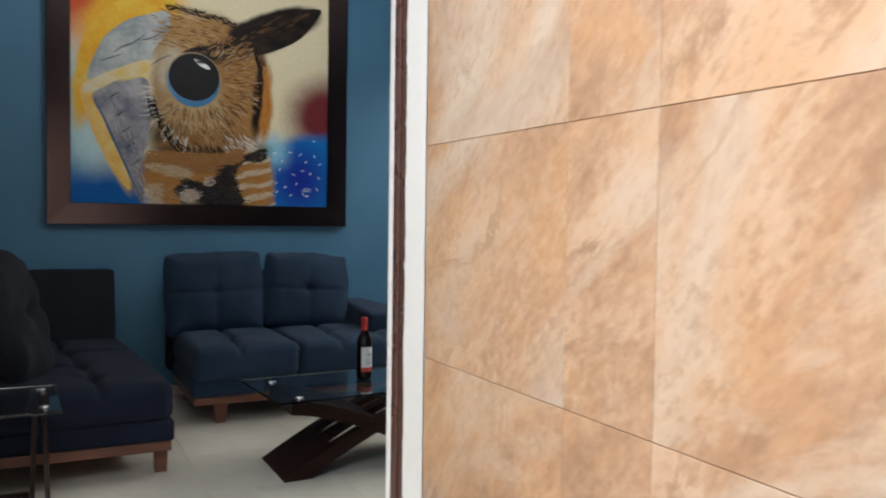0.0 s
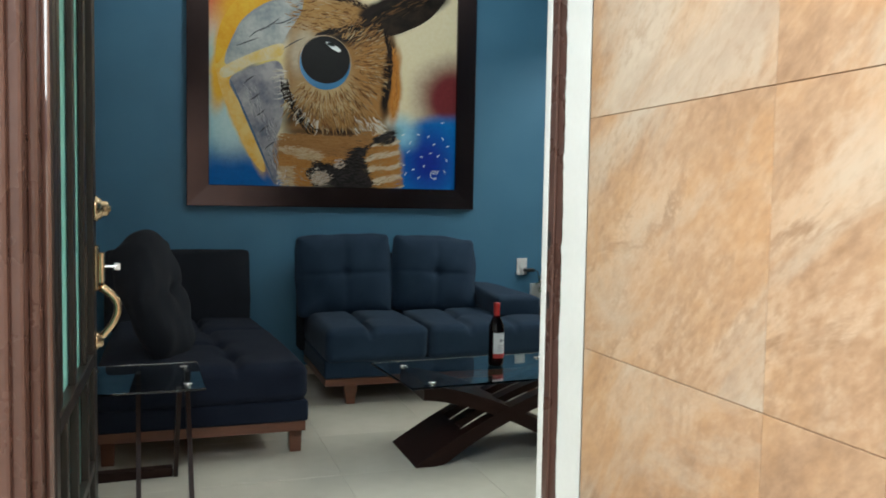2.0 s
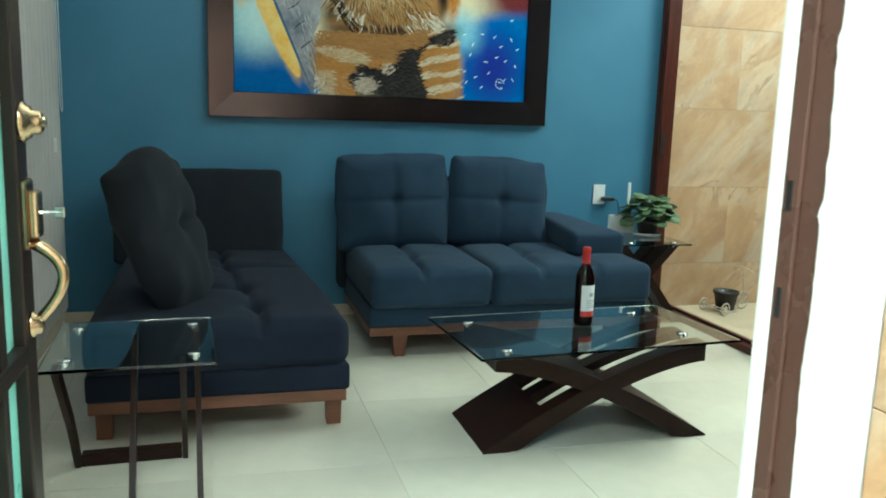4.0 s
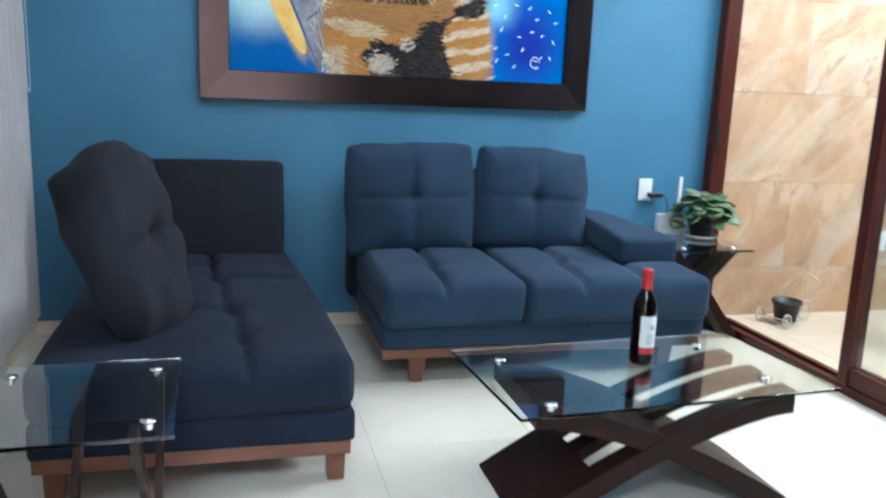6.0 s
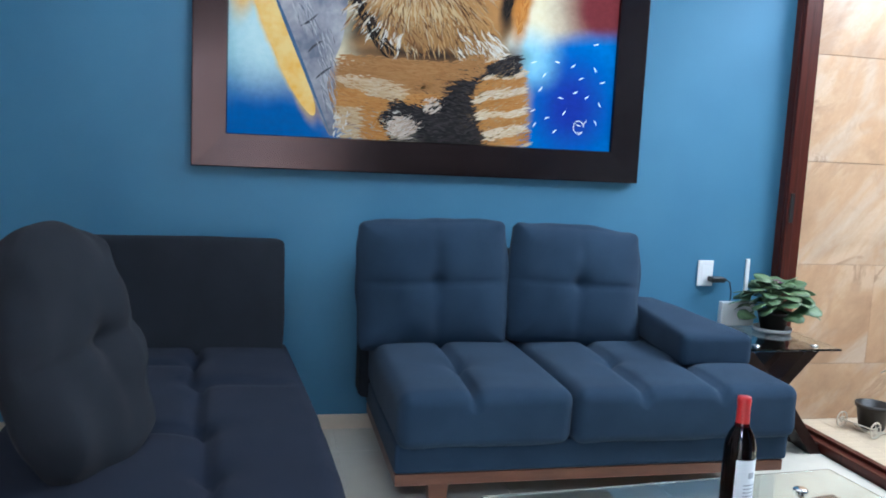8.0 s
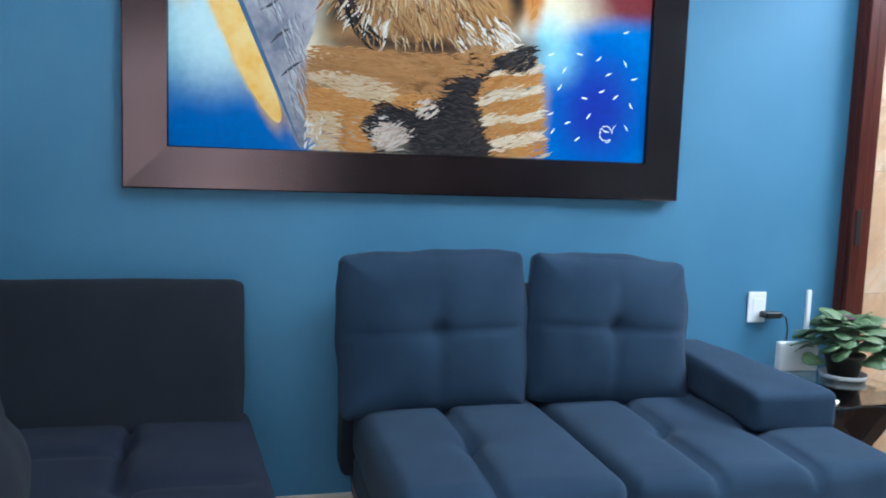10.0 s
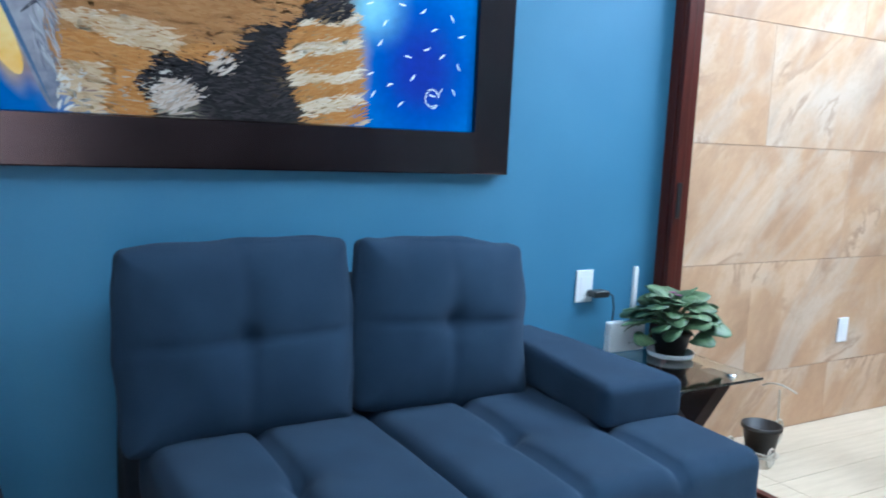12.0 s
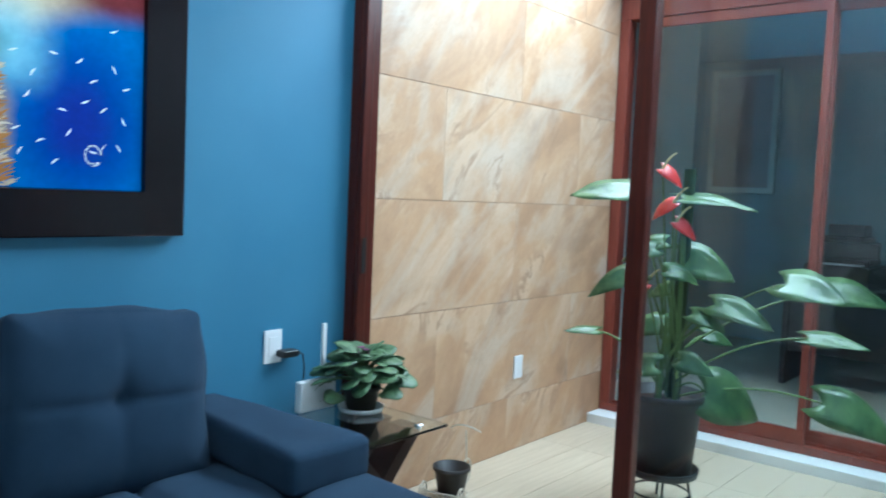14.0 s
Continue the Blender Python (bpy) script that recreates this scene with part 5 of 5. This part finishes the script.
def disc(name, u, v, ru, rv, y, colour, rough=0.3, ang=0, a0=0, a1=360):
    bm = bmesh.new()
    n = 48
    vs = []
    for i in range(n + (0 if a1 - a0 >= 360 else 1)):
        t = radians(a0 + (a1 - a0) * i / n)
        p, q = ru * math.cos(t), rv * math.sin(t)
        c, s = math.cos(radians(ang)), math.sin(radians(ang))
        vs.append(bm.verts.new((PX0 + u * W + p * c - q * s, y, PZ0 + v * H + p * s + q * c)))
    bm.faces.new(vs)
    bm.normal_update()
    for f in bm.faces:
        if f.normal.y > 0:
            f.normal_flip()
    return part(name, bm, mat(name, colour, tuple(c * 1.3 + 0.003 for c in colour), 12, rough, spec=0.2), canvas)


disc("pale_disc", EU, EV, 0.182, 0.182, -0.0300, (0.30, 0.22, 0.13))
disc("blue_disc", EU, EV - 0.004, 0.172, 0.176, -0.0303, (0.03, 0.15, 0.32))
disc("black_disc", EU + 0.002, EV + 0.012, 0.166, 0.158, -0.0306, (0.004, 0.004, 0.005), 0.55)
disc("highlight", EU + 0.035, EV + 0.070, 0.052, 0.016, -0.0309, (0.70, 0.74, 0.76), 0.4, -28)
disc("highlight", EU + 0.02, EV + 0.082, 0.035, 0.010, -0.0309, (0.70, 0.74, 0.76), 0.4, -20)

# ---- hanging lamp ----
lamp = thing("chandelier", "dark ring chandelier with cream glass shades hanging from the ceiling", "ceiling lamp", (-1.66, -1.9, 0))
part("canopy", lathe([(0.07, Z_C - 0.03), (0.075, Z_C - 0.02), (0.075, Z_C - 0.001)], 28), DARKST, lamp, smooth=True)
part("rod", tube([(0, 0, Z_C - 0.03), (0, 0, 2.36)], 0.008), DARKST, lamp)
part("ring", tube(ringpts((0, 0, 2.335), 0.215, "z", 48), 0.011, 10), DARKST, lamp, "dark metal ring", True)
for k in range(3):
    a = 2 * math.pi * k / 3 + 0.4
    part("spoke", tube([(0, 0, 2.40), (0.215 * math.cos(a), 0.215 * math.sin(a), 2.335)], 0.006), DARKST, lamp)
    part("shade_cap", moved(lathe([(0.018, 2.352), (0.02, 2.358), (0.016, 2.368)], 16), pose(0.13 * math.cos(a), 0.13 * math.sin(a), 0)), DARKST, lamp)
    part("shade", moved(lathe([(0.05, 2.366), (0.066, 2.372), (0.070, 2.46), (0.066, 2.46), (0.060, 2.376), (0.001, 2.370)], 28), pose(0.13 * math.cos(a), 0.13 * math.sin(a), 0)), LAMPGL, lamp, "cream glass shade", True)
for k in range(3):
    a = 2 * math.pi * k / 3 + 0.4
    bulb = new("chandelier_light", bpy.data.lights.new("chandelier_light", "POINT"))
    bulb.data.energy, bulb.data.shadow_soft_size, bulb.data.color = 24, 0.05, (1.0, 0.95, 0.88)
    bulb.location = (-1.66 + 0.13 * math.cos(a), -1.9 + 0.13 * math.sin(a), 2.50)
part("loop", tube([Vector((0.032 * math.cos(t), 0, 2.335 + 0.085 * math.sin(t))) for t in [2 * math.pi * i / 24 for i in range(25)]], 0.006, 8), CHROME, lamp, "silver drop-shaped loop", True)

# ---- far room things ----
desk = thing("desk", "dark desk in the unlit far room", "desk", (4.25, -1.25, 0.03))
part("desktop", cuboid((-0.35, -0.7, 0.70), (0.35, 0.7, 0.74), 0.005), BLACK, desk)
for y in (-0.68, 0.68):
    part("panel", cuboid((-0.32, y - 0.02, 0), (0.32, y + 0.02, 0.70), 0.004), BLACK, desk)
part("front_panel", cuboid((-0.30, -0.655, 0.25), (-0.28, 0.655, 0.695), 0.003), BLACK, desk)
clut = thing("equipment_stack", "stack of dark office equipment on the desk", "equipment", (4.08, -0.93, 0.771))
z = 0
for k, (w, d, h, m) in enumerate(((0.46, 0.44, 0.17, BLACK), (0.42, 0.40, 0.05, DARKST), (0.38, 0.40, 0.11, BLACK), (0.30, 0.30, 0.04, DARKST), (0.26, 0.24, 0.08, BLACK))):
    part("box", moved(cuboid((-w / 2, -d / 2, z), (w / 2, d / 2, z + h), 0.012), pose(0, 0.02 * (k % 2), 0, 0, 0, 8 * (k % 3) - 6)), m, clut)
    z += h + 0.001
part("paper_tray", moved(cuboid((-0.30, -0.15, 0.175), (-0.19, 0.15, 0.183), 0.002), pose(0, 0, 0)), PLASTW, clut, "pale paper in the tray")
cab = thing("filing_cabinet", "tall pale grey filing cabinet behind the desk", "cabinet", (4.95, -1.45, 0.031))
part("body", cuboid((-0.25, -0.30, 0.0), (0.25, 0.30, 1.66), 0.006), PALEGREY, cab)
for k in range(4):
    part("drawer", cuboid((-0.262, -0.28, 0.05 + 0.40 * k), (-0.251, 0.28, 0.43 + 0.40 * k), 0.003), PALEGREY, cab)
wf = thing("wall_picture", "tall framed grey panel on the far room wall", "picture", (5.79, 0.48, 2.05))
part("frame", cuboid((-0.03, -0.33, -0.60), (0.008, 0.33, 0.60), 0.006), PALEGREY, wf, "pale grey frame")
part("sheet", cuboid((-0.034, -0.27, -0.54), (-0.029, 0.27, 0.54)), mat("brownish_grey_sheet", (0.14, 0.14, 0.13), (0.20, 0.20, 0.19), 4, 0.5), wf, "brownish grey sheet")

# ---- tiles: floor, deck and cladding ----


def tile_mesh(name, w, d, h, material, bevel=0.0015):
    bm = cuboid((-w / 2, -d / 2, 0), (w / 2, d / 2, h), bevel, 1)
    me = bpy.data.meshes.new(name)
    bm.to_mesh(me)
    bm.free()
    me.materials.append(material)
    return me


def lay(name, me, parent, m):
    ob = new(name, me)
    ob.parent = parent
    ob.matrix_world = m
    return ob


floor = structure("floor", cuboid((-3.7, Y_OUT, -0.12), (0.0, 0.0, -0.0025)), FGROUT, "polished cream porcelain tile floor with thin joints", "floor")
cache = {}


def grid(parent, name, x0, x1, y0, y1, ox, oy, w, d, gap, z, h, material):
    i0, j0 = math.floor((x0 - ox) / w), math.floor((y0 - oy) / d)
    i = i0
    while ox + i * w < x1 - 0.005:
        j = j0
        while oy + j * d < y1 - 0.005:
            a, b = max(x0, ox + i * w), min(x1, ox + (i + 1) * w)
            c, e = max(y0, oy + j * d), min(y1, oy + (j + 1) * d)
            if b - a > 0.01 and e - c > 0.01:
                key = (name, round(b - a, 3), round(e - c, 3), material.name)
                if key not in cache:
                    cache[key] = tile_mesh(name, b - a - gap, e - c - gap, h, material, 0.0008)
                lay(name, cache[key], parent, pose((a + b) / 2, (c + e) / 2, z))
            j += 1
        i += 1


grid(floor, "floor_tile", X_W, -0.001, Y_IN, -0.001, -0.32, -0.28, 0.60, 0.60, 0.0015, -0.0075, 0.0075, PORC)
for xa, xb, ya, yb in ((X_H, X_J - 0.001, Y_OUT, Y_IN - 0.001),):
    lay("threshold", tile_mesh("threshold", xb - xa, yb - ya, 0.008, PORC), floor, pose((xa + xb) / 2, (ya + yb) / 2, -0.0075))
deck = structure("floor_patio", cuboid((0.101, -3.699, -0.12), (2.2, 0.011, -0.025)), FGROUT, "beige wood-grain tile patio floor", "floor")
grid(deck, "floor_tile", 0.102, 2.059, -3.69, -0.001, 0.35, -0.02, 1.20, 0.20, 0.0018, -0.026, 0.006, DECK)

wall_ce = bpy.data.objects["wall_court_east"]
ysplit = (-3.972, -4.53, -4.755, -5.83, -6.39, -6.62, -7.68, -8.24, -8.47, -9.49)
zsplit = (-0.09, 0.404, 0.897, 1.387, 1.88, 2.373, 2.866, 3.36)
for a, b in zip(ysplit, ysplit[1:]):
    for c, e in zip(zsplit, zsplit[1:]):
        key = ("cl", round(a - b, 3), round(e - c, 3))
        if key not in cache:
            cache[key] = tile_mesh("cladding_tile", e - c - 0.0020, a - b - 0.0014, 0.011, STONE, 0.0006)
        lay("cladding_tile", cache[key], wall_ce, pose(X_J + 0.012, (a + b) / 2, (c + e) / 2, 0, -90, 0))
wall_s = bpy.data.objects["wall_south"]
xw = (-5.18, -4.62, -4.06, -3.50, X_H - 0.105)
for a, b in zip(xw, xw[1:]):
    for c, e in zip(zsplit, zsplit[1:]):
        key = ("sw", round(b - a, 3), round(e - c, 3))
        if key not in cache:
            cache[key] = tile_mesh("cladding_tile", b - a - 0.002, e - c - 0.002, 0.011, STONE, 0.0006)
        lay("cladding_tile", cache[key], wall_s, pose((a + b) / 2, Y_OUT, (c + e) / 2, 90, 0, 0))
wall_pn = bpy.data.objects["wall_patio_north"]
zs = (-0.02, 0.27, 0.78, 1.287, 1.80, 2.31, 2.82, 3.33)
for r, (c, e) in enumerate(zip(zs, zs[1:])):
    xs = (0.104, 0.60, 1.80, 2.30) if r % 2 else (0.104, 1.20, 2.30)
    for a, b in zip(xs, xs[1:]):
        key = ("pn", round(b - a, 3), round(e - c, 3))
        if key not in cache:
            cache[key] = tile_mesh("cladding_tile", b - a - 0.0008, e - c - 0.003, 0.012, STONE_P, 0.0006)
        lay("cladding_tile", cache[key], wall_pn, pose((a + b) / 2, 0.012, (c + e) / 2, 90, 0, 0))
